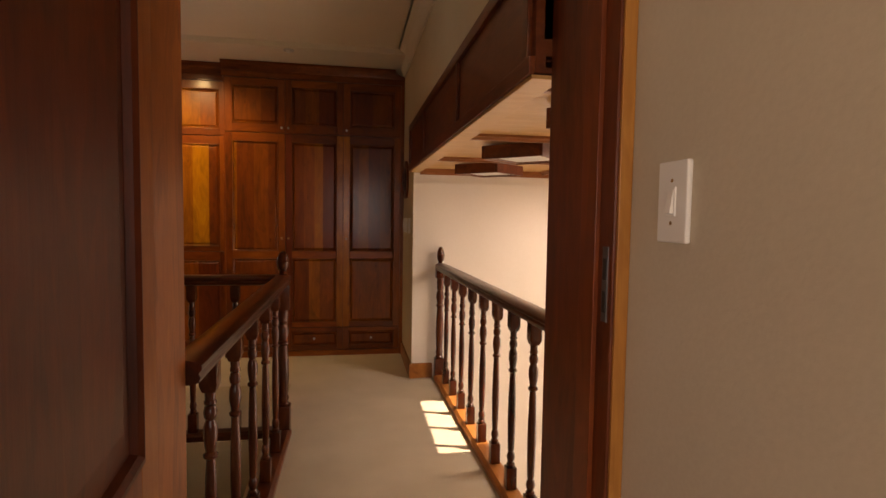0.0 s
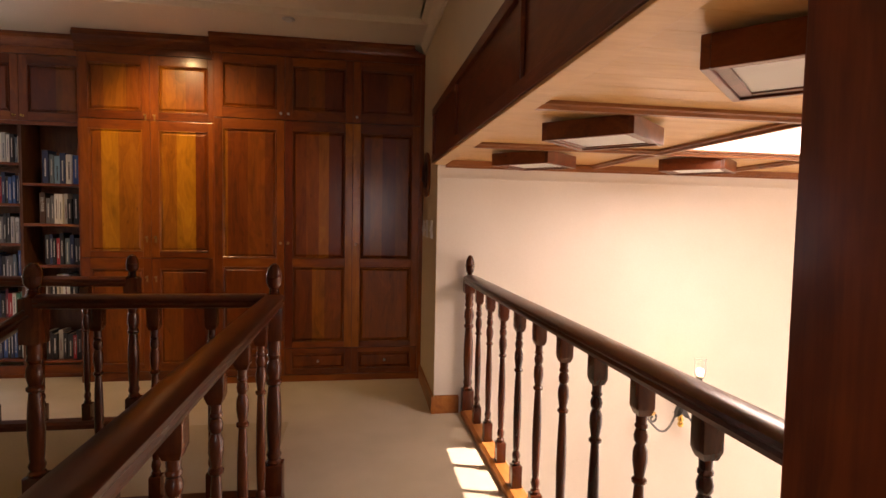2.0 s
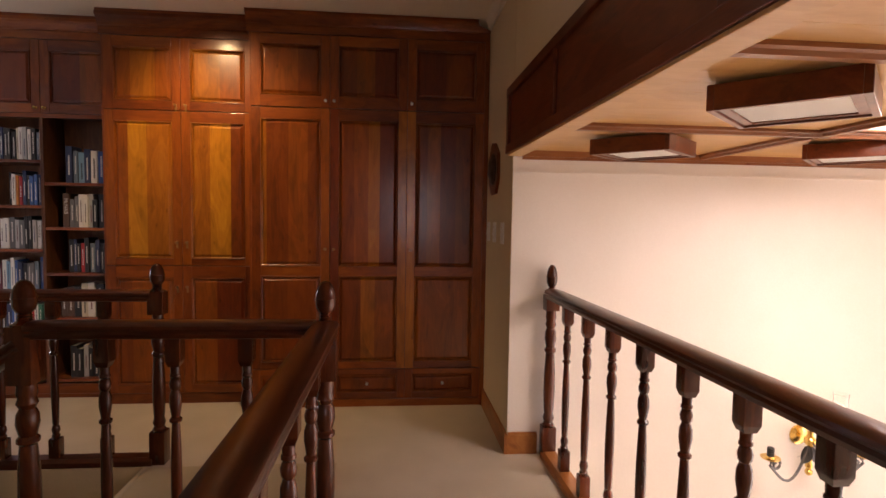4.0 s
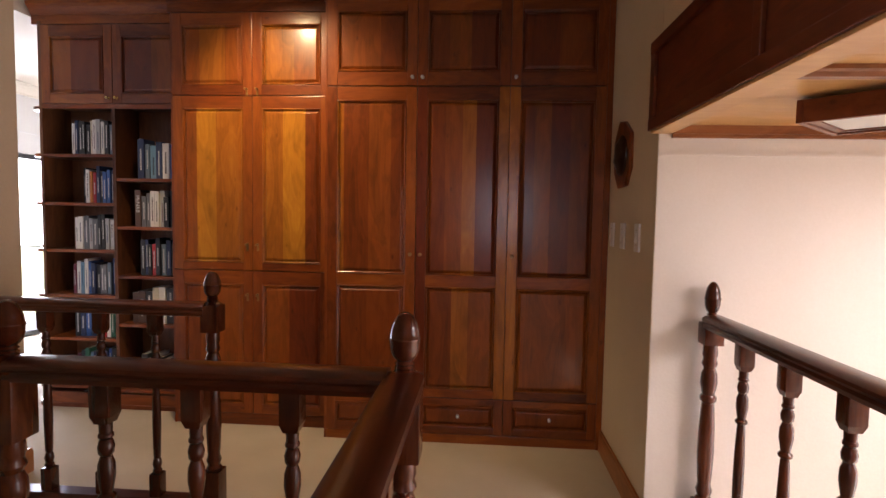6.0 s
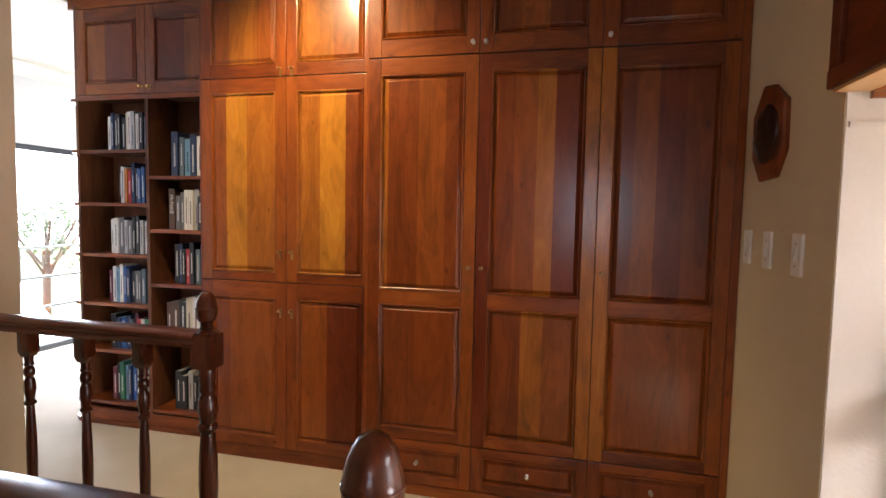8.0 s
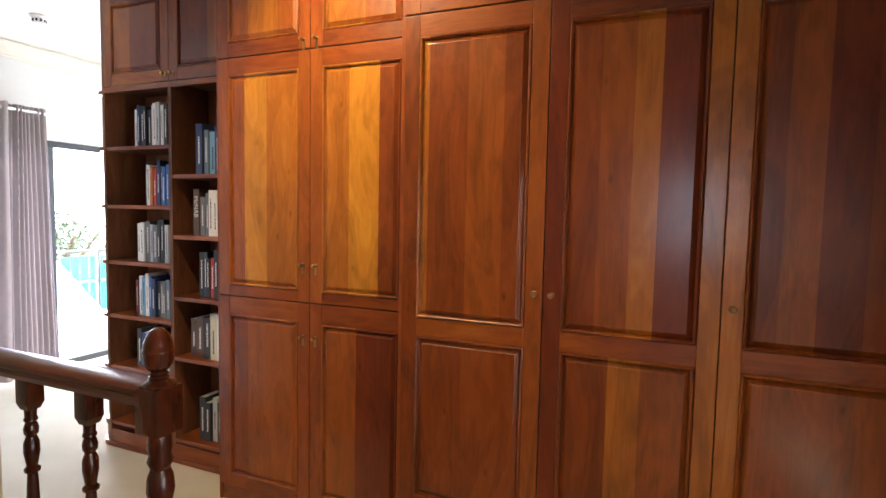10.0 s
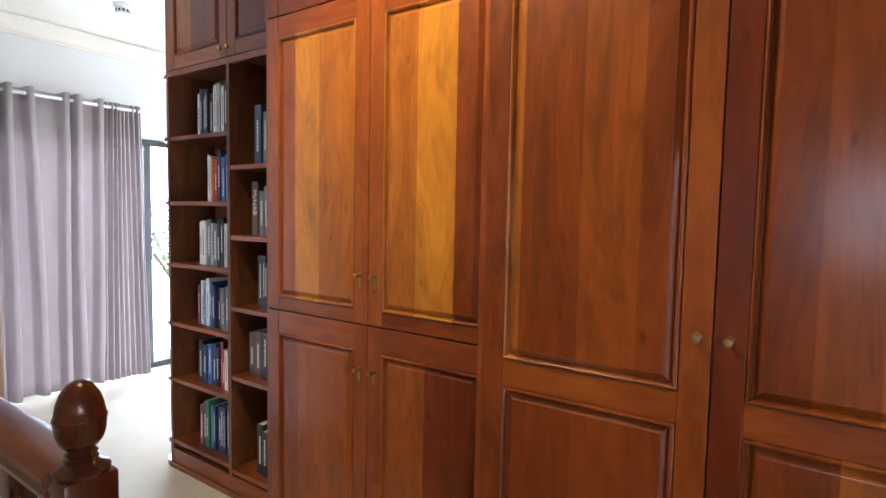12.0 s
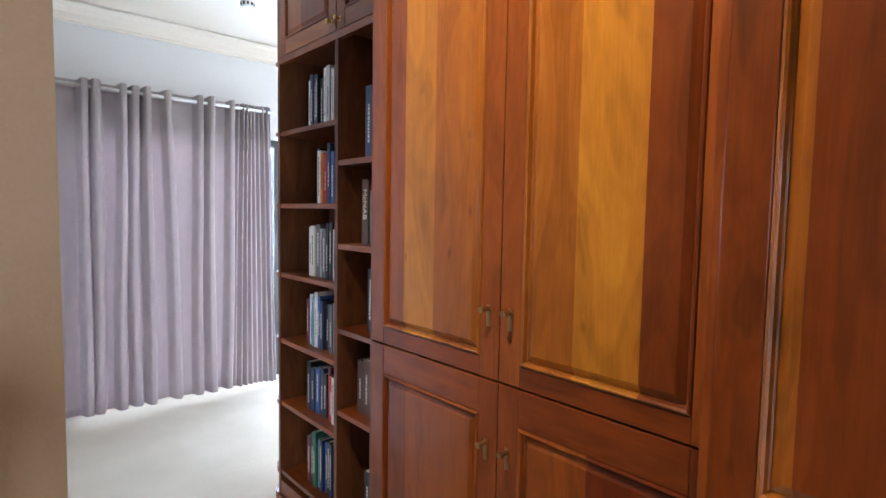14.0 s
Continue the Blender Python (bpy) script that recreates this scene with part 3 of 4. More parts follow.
def switch(x, y, z, facing, w, h, group, label):
    """A switch plate with a rocker and two screws; facing is the outward yaw of -y."""
    ob = thing("light_switch", x, y, z, label, "light switch", group)
    m = pose(x, y, z, 0, 0, facing)

    def bit(name, b, mat, parent, label=""):
        bmesh.ops.transform(b, matrix=m, verts=b.verts)
        return part(name, b, mat, parent, label)
    bit("plate", box(-w / 2, w / 2, -0.011, 0.0, -h / 2, h / 2, 0.004), white_plastic, ob)
    bit("rocker_surround", box(-0.013, 0.013, -0.0135, -0.010, -0.026, 0.026, 0.001), white_plastic, ob)
    b = box(-0.009, 0.009, -0.020, -0.012, -0.021, 0.021, 0.002)
    for v in b.verts:
        if v.co.z > 0 and v.co.y < -0.015:
            v.co.y += 0.006
    bit("rocker", b, white_plastic, ob)
    for zz in (-0.26 * h, 0.26 * h):
        b = bmesh.new()
        add_lathe(b, [(0.0035, 0), (0.0035, 0.002)], pose(0, -0.010, zz, 90), 8)
        bit("screw", b, bronze, ob)
    return ob


switch(0.6135, 0.866, 1.410, -90, 0.086, 0.144, "", "white plastic light switch on the grey wall")
for yy in (4.70, 4.96, 5.18):
    switch(WALL_X - 0.0005, yy, 1.30, -90, 0.075, 0.135, "switches beside the cupboards", "ivory light switch on the cream wall")

# ---- carved plaque on the corridor wall ----
pq = thing("wall_plaque", WALL_X, 5.0, 1.57, "carved wooden wall plaque with a dark relief", "wall plaque")
bm = bmesh.new()
outline = [(a * 1.65, b) for a, b in [(-0.055, -0.17), (0.045, -0.175), (0.095, -0.09), (0.10, 0.08), (0.04, 0.18), (-0.02, 0.165), (-0.095, 0.09), (-0.10, -0.08)]]
loops = []
for s, dx in ((1.0, 0.0), (1.0, -0.012), (0.93, -0.018)):
    loops.append([bm.verts.new((WALL_X + dx, 5.0 + a * s, 1.728 + b * s)) for a, b in outline])
for a, b in zip(loops, loops[1:]):
    for i in range(8):
        bm.faces.new((a[i], a[(i + 1) % 8], b[(i + 1) % 8], b[i]))
bm.faces.new(loops[-1])
part("board", bm, stile_wood, pq)
bm = bmesh.new()
bmesh.ops.create_uvsphere(bm, u_segments=18, v_segments=14, radius=1.0)
for v in bm.verts:
    n = noise.noise(v.co * 2.4)
    v.co = Vector((WALL_X - 0.018 + v.co.x * (0.024 + 0.014 * n), 5.0 + v.co.y * 0.115 * (1 + 0.15 * n), 1.718 + v.co.z * 0.105 * (1 + 0.1 * n)))
part("relief", bm, mask_wood, pq, "dark carved relief", True)

# ---- fitted cupboards ----
PANEL = [(0.0, 0.022), (0.0, 0.004), (0.002, -0.002), (0.006, -0.004), (0.010, -0.001), (0.012, 0.009), (0.015, 0.011), (0.017, 0.009), (0.028, 0.002), (0.030, 0.0005), (0.032, 0.0)]


def cupboard_door(name, owner, x0, x1, z0, z1, yf, fields, tones, stiles="", stile=0.062, rail=0.07):
    """A framed door: its slab carries stiles, rails and raised panels glued up from staves.
    tones gives each panel's staves as (share of the width, tone)."""
    d = part(name, box(x0 + 0.0015, x1 - 0.0015, yf + 0.018, yf + 0.022, z0 + 0.0015, z1 - 0.0015), stile_wood, owner)
    kinds = [stave[k] for k in stiles.split()] or [stile_wood, stile_wood]
    for (a, b), kind in zip(((x0 + 0.0015, x0 + stile), (x1 - stile, x1 - 0.0015)), kinds):
        part("stile", box(a, b, yf, yf + 0.018, z0 + 0.0015, z1 - 0.0015, 0.0025), kind, d)
    zs = [z0 + 0.0015] + [v for f in fields for v in f] + [z1 - 0.0015]
    for a, b in zip(zs[::2], zs[1::2]):
        part("rail", box(x0 + stile, x1 - stile, yf + 0.0005, yf + 0.018, a, b, 0.0025), rail_wood, d)
    for (a, b), row in zip(fields, tones):
        bm = bmesh.new()
        add_rings(bm, x0 + stile, x1 - stile, a, b, [(s, yf + v) for s, v in PANEL])
        wide = x1 - x0 - 2 * stile
        ends = [x0 + stile + wide * share for share, k in row]
        for e in ends[:-1]:
            bmesh.ops.bisect_plane(bm, geom=bm.verts[:] + bm.edges[:] + bm.faces[:], plane_co=(e, 0, 0), plane_no=(1, 0, 0))
        for f in bm.faces:
            x = f.calc_center_median().x
            f.material_index = min(sum(x > e for e in ends), len(ends) - 1)
        ob = part("panel", bm, stave[row[0][1]], d)
        for share, k in row[1:]:
            ob.data.materials.append(stave[k])
    return d


def round_knob(owner, x, yf, z, mat=bronze, r=0.011):
    bm = bmesh.new()
    add_lathe(bm, [(r * 0.9, 0), (r * 0.9, 0.002), (r * 0.45, 0.005), (r * 0.45, 0.012), (r * 0.9, 0.016), (r, 0.021), (r * 0.8, 0.026), (r * 0.3, 0.028)], pose(x, yf, z, 90), 12)
    part("knob", bm, mat, owner, "small metal knob", True)


def stub_handle(owner, x, yf, z):
    bm = bmesh.new()
    add_box(bm, x - 0.007, x + 0.007, yf - 0.003, yf, z - 0.042, z + 0.010, 0.001)
    add_lathe(bm, [(0.0055, 0), (0.0055, 0.018), (0.0075, 0.020), (0.0080, 0.028), (0.0060, 0.030)], pose(x, yf - 0.002, z, 90), 12)
    part("handle", bm, bronze, owner, "aged brass stub handle on a narrow plate", True)


CROWN = [(0.0, 0.0), (0.0, 0.055), (-0.010, 0.06), (-0.014, 0.075), (-0.030, 0.105), (-0.046, 0.118), (-0.048, 0.14), (0.02, 0.14), (0.02, 0.0)]


def crown(owner, x0, x1, yf, z, cut_right=0.0):
    bm = bmesh.new()
    sec = [(-a, h) for a, h in CROWN]
    add_sweep(bm, sec, [(x0, yf, z), (x1, yf, z)])
    if cut_right:
        for v in bm.verts:
            if v.co.x > x1 - 0.01 and v.co.z > z + 0.1:
                v.co.x -= cut_right
    part("crown_moulding", bm, rail_wood, owner)


Z_TOP0, Z_TOP1 = 2.152, 2.655
# block C: three columns with drawers
# staves of each column's doors: lower panel, upper panel, the two stiles, top door
C_DOORS = (
    ([(0.5, "md"), (1, "md")], [(0.10, "ml"), (0.46, "md"), (0.78, "m"), (1, "md")], "md m", [(0.62, "m"), (1, "md")]),
    ([(0.38, "md"), (0.62, "ml"), (1, "m")], [(0.26, "md"), (0.50, "m"), (0.69, "ml"), (1, "d")], "d s", [(0.3, "md"), (0.6, "m"), (1, "d")]),
    ([(0.34, "m"), (1, "m")], [(0.2, "md"), (0.42, "m"), (0.68, "d"), (1, "md")], "s m", [(0.5, "d"), (1, "md")]))
cx = (-1.124, -0.582, -0.036, 0.520)
cc = thing("cupboard", -0.29, C_Y, 0, "tall reddish wooden cupboard with drawers and raised-panel doors", "cupboard", "fitted wall cupboards")
part("carcass", boxes((-1.123, 0.548, C_Y + 0.024, BACK_Y, 0.0, 2.66)), shelf_wood, cc)
part("plinth", box(-1.123, 0.548, C_Y + 0.006, C_Y + 0.024, 0.0, 0.056, 0.002), rail_wood, cc)
part("end_panel", box(-1.139, -1.123, C_Y + 0.004, B_Y + 0.03, 0.0, 2.66, 0.003), stile_wood, cc)
part("scribe_strip", box(0.520, 0.553, C_Y, C_Y + 0.022, 0.0, 2.66, 0.002), stile_wood, cc)
for i in range(3):
    x0, x1 = cx[i], cx[i + 1]
    d = cupboard_door("drawer", cc, x0, x1, 0.06, 0.282, C_Y, [(0.105, 0.240)], [[(1, "md")]], stile=0.055)
    round_knob(d, (x0 + x1) / 2, C_Y + 0.001, 0.175, steel)
    d = cupboard_door("door", cc, x0, x1, 0.284, 2.149, C_Y, [(0.335, 0.962), (1.032, 2.070)], C_DOORS[i][:2], C_DOORS[i][2])
    kx = x1 - 0.03 if i == 0 else x0 + 0.03
    round_knob(d, kx, C_Y, 1.155)
    d = cupboard_door("top_door", cc, x0, x1, Z_TOP0, Z_TOP1, C_Y, [(2.235, 2.585)], C_DOORS[i][3:])
    round_knob(d, kx, C_Y, 2.20, steel)
crown(cc, -1.155, 0.553, C_Y + 0.004, 2.66, 0.09)
part("crown_return", box(-1.155, -1.139, C_Y + 0.03, B_Y - 0.03, 2.66, 2.80), stile_wood, cc)

# block B: two pairs of doors over two
# staves of each column's doors: lower, middle, top
B_DOORS = (
    ([(0.28, "md"), (0.62, "m"), (1, "m")], [(0.24, "m"), (0.56, "l"), (1, "ml")], [(0.3, "m"), (0.72, "ml"), (1, "m")]),
    ([(0.47, "m"), (1, "d")], [(0.36, "ml"), (0.74, "l"), (1, "md")], [(0.55, "ml"), (1, "m")]))
bx = (-2.166, -1.644, -1.141)
cb = thing("cupboard", -1.64, B_Y, 0, "golden-brown wooden cupboard with three tiers of paired panel doors", "cupboard", "fitted wall cupboards")
part("carcass", boxes((-2.164, -1.141, B_Y + 0.024, BACK_Y, 0.0, 2.64)), shelf_wood, cb)
part("plinth", box(-2.166, -1.141, B_Y + 0.012, B_Y + 0.024, 0.0, 0.075, 0.002), rail_wood, cb)
part("end_panel", box(-2.180, -2.164, B_Y + 0.004, A_Y + 0.03, 0.0, 2.64, 0.003), stile_wood, cb)
for i in range(2):
    x0, x1 = bx[i], bx[i + 1]
    kx = x1 - 0.034 if i == 0 else x0 + 0.034
    d = cupboard_door("door", cb, x0, x1, 0.08, 1.0155, B_Y, [(0.140, 0.928)], B_DOORS[i][:1])
    stub_handle(d, kx, B_Y, 0.862)
    d = cupboard_door("door", cb, x0, x1, 1.0175, 2.1215, B_Y, [(1.068, 2.045)], B_DOORS[i][1:2], "m m")
    stub_handle(d, kx, B_Y, 1.185)
    d = cupboard_door("top_door", cb, x0, x1, 2.1235, 2.636, B_Y, [(2.19, 2.56)], B_DOORS[i][2:])
    stub_handle(d, kx, B_Y, 2.16)
crown(cb, -2.196, -1.156, B_Y + 0.004, 2.64)
part("ceiling_fillet", box(-2.196, -1.157, B_Y - 0.036, B_Y + 0.02, 2.78, 2.803, 0.002), rail_wood, cb)

# block A: bookcase with top doors and rounded end shelves
ax = (-3.205, -2.694, -2.180)
ca = thing("bookcase", -2.73, A_Y, 0, "brown wooden bookcase full of paperbacks with rounded end shelves", "bookcase", "fitted wall cupboards")
LEFT_Z = (0.155, 0.494, 0.798, 1.114, 1.438, 1.770)
RIGHT_Z = (0.138, 0.602, 0.939, 1.278, 1.608)
part("back_panel", box(-3.205, -2.180, BACK_Y - 0.16, BACK_Y - 0.13, 0.1, 2.66), shelf_wood, ca)
part("side_panel", box(-3.223, -3.201, A_Y, BACK_Y, 0.0, 2.66, 0.002), shelf_wood, ca)
part("divider", box(-2.706, -2.682, A_Y + 0.002, BACK_Y - 0.16, 0.1, 2.12, 0.002), shelf_wood, ca)
part("side_panel", box(-2.205, -2.183, A_Y + 0.002, BACK_Y - 0.16, 0.1, 2.12, 0.002), shelf_wood, ca)
for zs, x0, x1 in ((LEFT_Z, -3.201, -2.706), (RIGHT_Z, -2.682, -2.205)):
    for z in zs:
        part("shelf", box(x0, x1, A_Y + 0.004, BACK_Y - 0.16, z - 0.022, z, 0.003), rail_wood, ca)
part("top_box", box(-3.201, -2.183, A_Y + 0.024, BACK_Y - 0.16, 2.105, 2.64), shelf_wood, ca)
part("rail", box(-3.201, -2.183, A_Y, A_Y + 0.024, 2.075, 2.105, 0.002), rail_wood, ca)
for i in range(2):
    d = cupboard_door("top_door", ca, ax[i], ax[i + 1], 2.107, 2.636, A_Y, [(2.175, 2.56)], [[(0.4, "m"), (1, "d")] if i == 0 else [(0.55, "d"), (1, "m")]])
    round_knob(d, ax[1] + (-0.03 if i == 0 else 0.03), A_Y, 2.145, brass)
crown(ca, -3.267, -2.197, A_Y + 0.004, 2.64)
part("ceiling_fillet", box(-3.26, -2.197, A_Y - 0.036, A_Y + 0.02, 2.78, 2.803, 0.002), rail_wood, ca)


def end_shelf(z, t, grow=0.0):
    bm = bmesh.new()
    pts = [(-3.223, A_Y - grow)]
    for i in range(13):
        a = math.pi / 2 * i / 12
        pts.append((-3.223 - (0.125 + grow) * math.sin(a), A_Y + 0.19 - (0.19 + grow) * math.cos(a)))
    pts += [(-3.223 - 0.125 - grow, BACK_Y), (-3.223, BACK_Y)]
    lo = [bm.verts.new((x, y, z - t)) for x, y in pts]
    hi = [bm.verts.new((x, y, z)) for x, y in pts]
    n = len(pts)
    for i in range(n):
        bm.faces.new((lo[i], lo[(i + 1) % n], hi[(i + 1) % n], hi[i]))
    bm.faces.new(hi)
    bm.faces.new(lo[::-1])
    return bm


for z in (*LEFT_Z[1:], 2.09):
    part("end_shelf", end_shelf(z, 0.02), rail_wood, ca)
part("end_shelf", end_shelf(0.16, 0.03), rail_wood, ca)
part("plinth_end", end_shelf(0.13, 0.10, -0.008), rail_wood, ca)
part("plinth_end", end_shelf(0.03, 0.03, 0.006), rail_wood, ca)
part("plinth", box(-3.223, -2.180, A_Y + 0.002, A_Y + 0.03, 0.0, 0.105, 0.002), rail_wood, ca)
part("plinth_bead", box(-3.223, -2.180, A_Y - 0.008, A_Y + 0.002, 0.0, 0.03, 0.003), rail_wood, ca)

# ---- books ----
INKS = {"black": (0.012, 0.012, 0.014), "navy": (0.02, 0.035, 0.10), "blue": (0.03, 0.10, 0.32), "sky": (0.16, 0.32, 0.46), "white": (0.74, 0.72, 0.68),
        "cream": (0.62, 0.56, 0.42), "grey": (0.13, 0.13, 0.14), "red": (0.42, 0.02, 0.025), "orange": (0.62, 0.20, 0.03), "green": (0.03, 0.16, 0.09),
        "brown": (0.09, 0.045, 0.025), "steel": (0.12, 0.17, 0.22), "maroon": (0.14, 0.02, 0.04), "silver": (0.42, 0.42, 0.42)}
ink = {k: plain("cover_" + k, c, 0.38) for k, c in INKS.items()}
rnd = random.Random(7)


def book(x, z, yf, w, h, d, colour, bar, lean=0.0, word=""):
    """A paperback: wrapped cover, page block, and lettering bars on the spine."""
    ob = thing("book", x + w / 2, yf + d / 2, z, f"{colour} paperback book standing on a bookcase shelf", "book", "books in the bookcase")
    m = Matrix.Translation((x, 0, z)) @ Matrix.Rotation(lean, 4, "Y") @ Matrix.Translation((-x, 0, -z))
    b = boxes((x, x + 0.0018, yf, yf + d, z, z + h), (x + w - 0.0018, x + w, yf, yf + d, z, z + h))
    add_box(b, x + 0.0018, x + w - 0.0018, yf, yf + 0.0025, z, z + h)
    for v in b.verts:
        if v.co.y < yf + 0.001 and (v.co.x < x + 0.0015 or v.co.x > x + w - 0.0015):
            v.co.y += 0.002
    bmesh.ops.transform(b, matrix=m, verts=b.verts)
    part("cover", b, ink[colour], ob)
    b = box(x + 0.0018, x + w - 0.0018, yf + 0.0025, yf + d - 0.003, z + 0.003, z + h - 0.003)
    bmesh.ops.transform(b, matrix=m, verts=b.verts)
    part("page_block", b, page_mat, ob)
    if not word:
        z0 = z + h * rnd.uniform(0.10, 0.3)
        z1 = z + h * rnd.uniform(0.62, 0.9)
        b = bmesh.new()
        zz = z0
        while zz < z1:
            step = rnd.uniform(0.006, 0.016)
            add_box(b, x + w * 0.40, x + w * 0.62, yf - 0.0006, yf + 0.0005, zz, min(zz + step, z1))
            zz += step + 0.004
        bmesh.ops.transform(b, matrix=m, verts=b.verts)
        part("spine_lettering", b, ink[bar], ob)
    else:
        cu = bpy.data.curves.new("spine_word", "FONT")
        cu.body, cu.align_x, cu.align_y, cu.extrude = word, "CENTER", "CENTER", 0.0003
        cu.size = w * 0.85
        tmp = bpy.data.objects.new("spine_word", cu)
        scene.collection.objects.link(tmp)
        dg = bpy.context.evaluated_depsgraph_get()
        dg.update()
        me = bpy.data.meshes.new_from_object(tmp.evaluated_get(dg))
        bpy.data.objects.remove(tmp)
        me.materials.clear()
        me.materials.append(ink[bar])
        ww = max(v.co.x for v in me.vertices) - min(v.co.x for v in me.vertices)
        s = min(1.0, h * 0.62 / ww) if len(word) > 4 else h * 0.42 / ww
        me.transform(pose(x + w / 2, yf - 0.001, z + h * 0.62, 90, 0, 0) @ pose(0, 0, 0, 0, 0, -90) @ Matrix.Diagonal((s, 1, 1, 1)))
        placed("spine_lettering", me, ink[bar], ob, Matrix())
    return ob


def row_of_books(x_end, z, space, colours, start, tall=0.21):
    """Books packed against x_end and running towards -x; the last one leans a little."""
    n = len(colours)
    ws = [rnd.uniform(0.75, 1.25) for _ in range(n)]
    k = (x_end - start) / sum(ws)
    x = x_end
    for i, c in enumerate(colours):
        name, word = (c.split(":") + [""])[:2]
        w = ws[i] * k
        h = min(space - 0.02, tall * rnd.uniform(0.88, 1.10))
        x -= w
        bar = "white" if name in ("black", "navy", "blue", "red", "green", "brown", "steel", "maroon", "grey") else rnd.choice(("black", "navy", "maroon"))
        book(x + 0.0008, z, A_Y + 0.045 + rnd.uniform(0, 0.02), w - 0.0016, h, rnd.uniform(0.12, 0.135), name, bar, word=word)


LX, RXE = -2.710, -2.210
row_of_books(LX, LEFT_Z[5], 0.3, "cream steel black white silver white cream black black black navy white".split(), -3.045, 0.225)
row_of_books(LX, LEFT_Z[4], 0.3, "white navy blue blue black navy red orange white black".split(), -2.965, 0.235)
row_of_books(LX, LEFT_Z[3], 0.3, "navy white:KING silver black black grey silver grey white white".split(), -3.035, 0.235)
row_of_books(LX, LEFT_Z[2], 0.29, "navy blue steel grey grey black navy blue white sky white maroon".split(), -3.055, 0.23)
row_of_books(LX, LEFT_Z[1], 0.28, "green green white red maroon black navy blue navy black".split(), -3.045, 0.22)
row_of_books(LX, LEFT_Z[0], 0.3, "white black blue navy black blue navy sky green black maroon".split(), -3.035, 0.235)
row_of_books(RXE, RIGHT_Z[4], 0.4, "red red blue white navy sky steel navy".split(), -2.56, 0.25)
row_of_books(RXE, RIGHT_Z[3], 0.3, "black silver black black silver white white grey grey brown:McNAB".split(), -2.59, 0.235)
row_of_books(RXE, RIGHT_Z[2], 0.3, "white black black black navy steel black red black navy black".split(), -2.56, 0.24)
row_of_books(RXE, RIGHT_Z[1], 0.3, "grey black black white cream black brown brown".split(), -2.62, 0.235)
row_of_books(RXE, RIGHT_Z[0], 0.4, "silver black black red black black silver black black".split(), -2.56, 0.23)

# ---- balustrades ----


def baluster_mesh():
    """Square foot and head, with the turned vase, rings and taper between."""
    bm = bmesh.new()
    q = 0.026
    add_box(bm, -q, q, -q, q, 0.045, 0.15, 0.003)
    add_box(bm, -q, q, -q, q, 0.815, 0.92, 0.003)
    add_lathe(bm, [(q * 0.98, 0.797), (q * 1.34, 0.8155)], Matrix.Rotation(math.pi / 4, 4, "Z"), 4)
    add_lathe(bm, [(0.015, 0.148), (0.020, 0.155), (0.021, 0.165), (0.015, 0.172), (0.018, 0.182), (0.021, 0.195), (0.018, 0.212), (0.013, 0.222), (0.016, 0.23),
                   (0.0175, 0.28), (0.0195, 0.38), (0.0185, 0.48), (0.0155, 0.565), (0.0135, 0.60), (0.021, 0.606), (0.022, 0.614), (0.0145, 0.622), (0.016, 0.632),
                   (0.0215, 0.665), (0.0205, 0.695), (0.0135, 0.715), (0.0185, 0.722), (0.0205, 0.738), (0.0165, 0.752), (0.0135, 0.756), (0.0185, 0.762), (0.0185, 0.768), (0.0155, 0.772), (0.0165, 0.797)], Matrix(), 16)
    return mesh_of("baluster", bm)


def newel_meshes(k=1.0, block=0.79, slim=1.0, tall=1.0):
    bm = bmesh.new()
    q = 0.043 * k
    add_box(bm, -q, q, -q, q, 0.0, 0.19, 0.005)
    add_box(bm, -q, q, -q, q, block, 0.995, 0.006)
    grow = (block - 0.188) / (0.79 - 0.188)
    add_lathe(bm, [(r * k, 0.188 + (z - 0.188) * grow) for r, z in [(0.030, 0.188), (0.037, 0.2), (0.028, 0.212), (0.036, 0.235), (0.028, 0.258), (0.031, 0.28), (0.036, 0.38), (0.034, 0.48), (0.027, 0.57), (0.036, 0.58),
                   (0.036, 0.592), (0.027, 0.602), (0.037, 0.645), (0.034, 0.68), (0.025, 0.70), (0.034, 0.718), (0.028, 0.738), (0.033, 0.752), (0.03, 0.792)]], Matrix(), 20)
    post = mesh_of("newel_post", bm)
    bm = bmesh.new()
    add_lathe(bm, [(r * slim, 0.993 + (z - 0.993) * tall) for r, z in [(0.041, 0.993), (0.043, 1.000), (0.030, 1.007), (0.022, 1.013), (0.026, 1.018), (0.020, 1.023), (0.025, 1.028), (0.019, 1.034), (0.026, 1.040), (0.033, 1.051), (0.037, 1.066), (0.038, 1.084),
                   (0.0395, 1.086), (0.0395, 1.091), (0.0375, 1.093), (0.035, 1.112), (0.029, 1.130), (0.019, 1.146), (0.008, 1.153)]], Matrix(), 24)
    return post, mesh_of("finial", bm)


BAL = baluster_mesh()
POST, FINIAL = newel_meshes()
POST_R, FINIAL_R = newel_meshes(0.92, 0.90, 0.82, 1.14)
POST_F = newel_meshes(0.95, 0.865)[0]
RAIL = [(a * 1.14, h) for a, h in [(-0.020, -0.055), (-0.036, -0.050), (-0.040, -0.036), (-0.036, -0.026), (-0.043, -0.016), (-0.042, -0.006), (-0.034, 0.002), (-0.018, 0.007), (0.0, 0.0085),
        (0.018, 0.007), (0.034, 0.002), (0.042, -0.006), (0.043, -0.016), (0.036, -0.026), (0.040, -0.036), (0.036, -0.050), (0.020, -0.055)]]
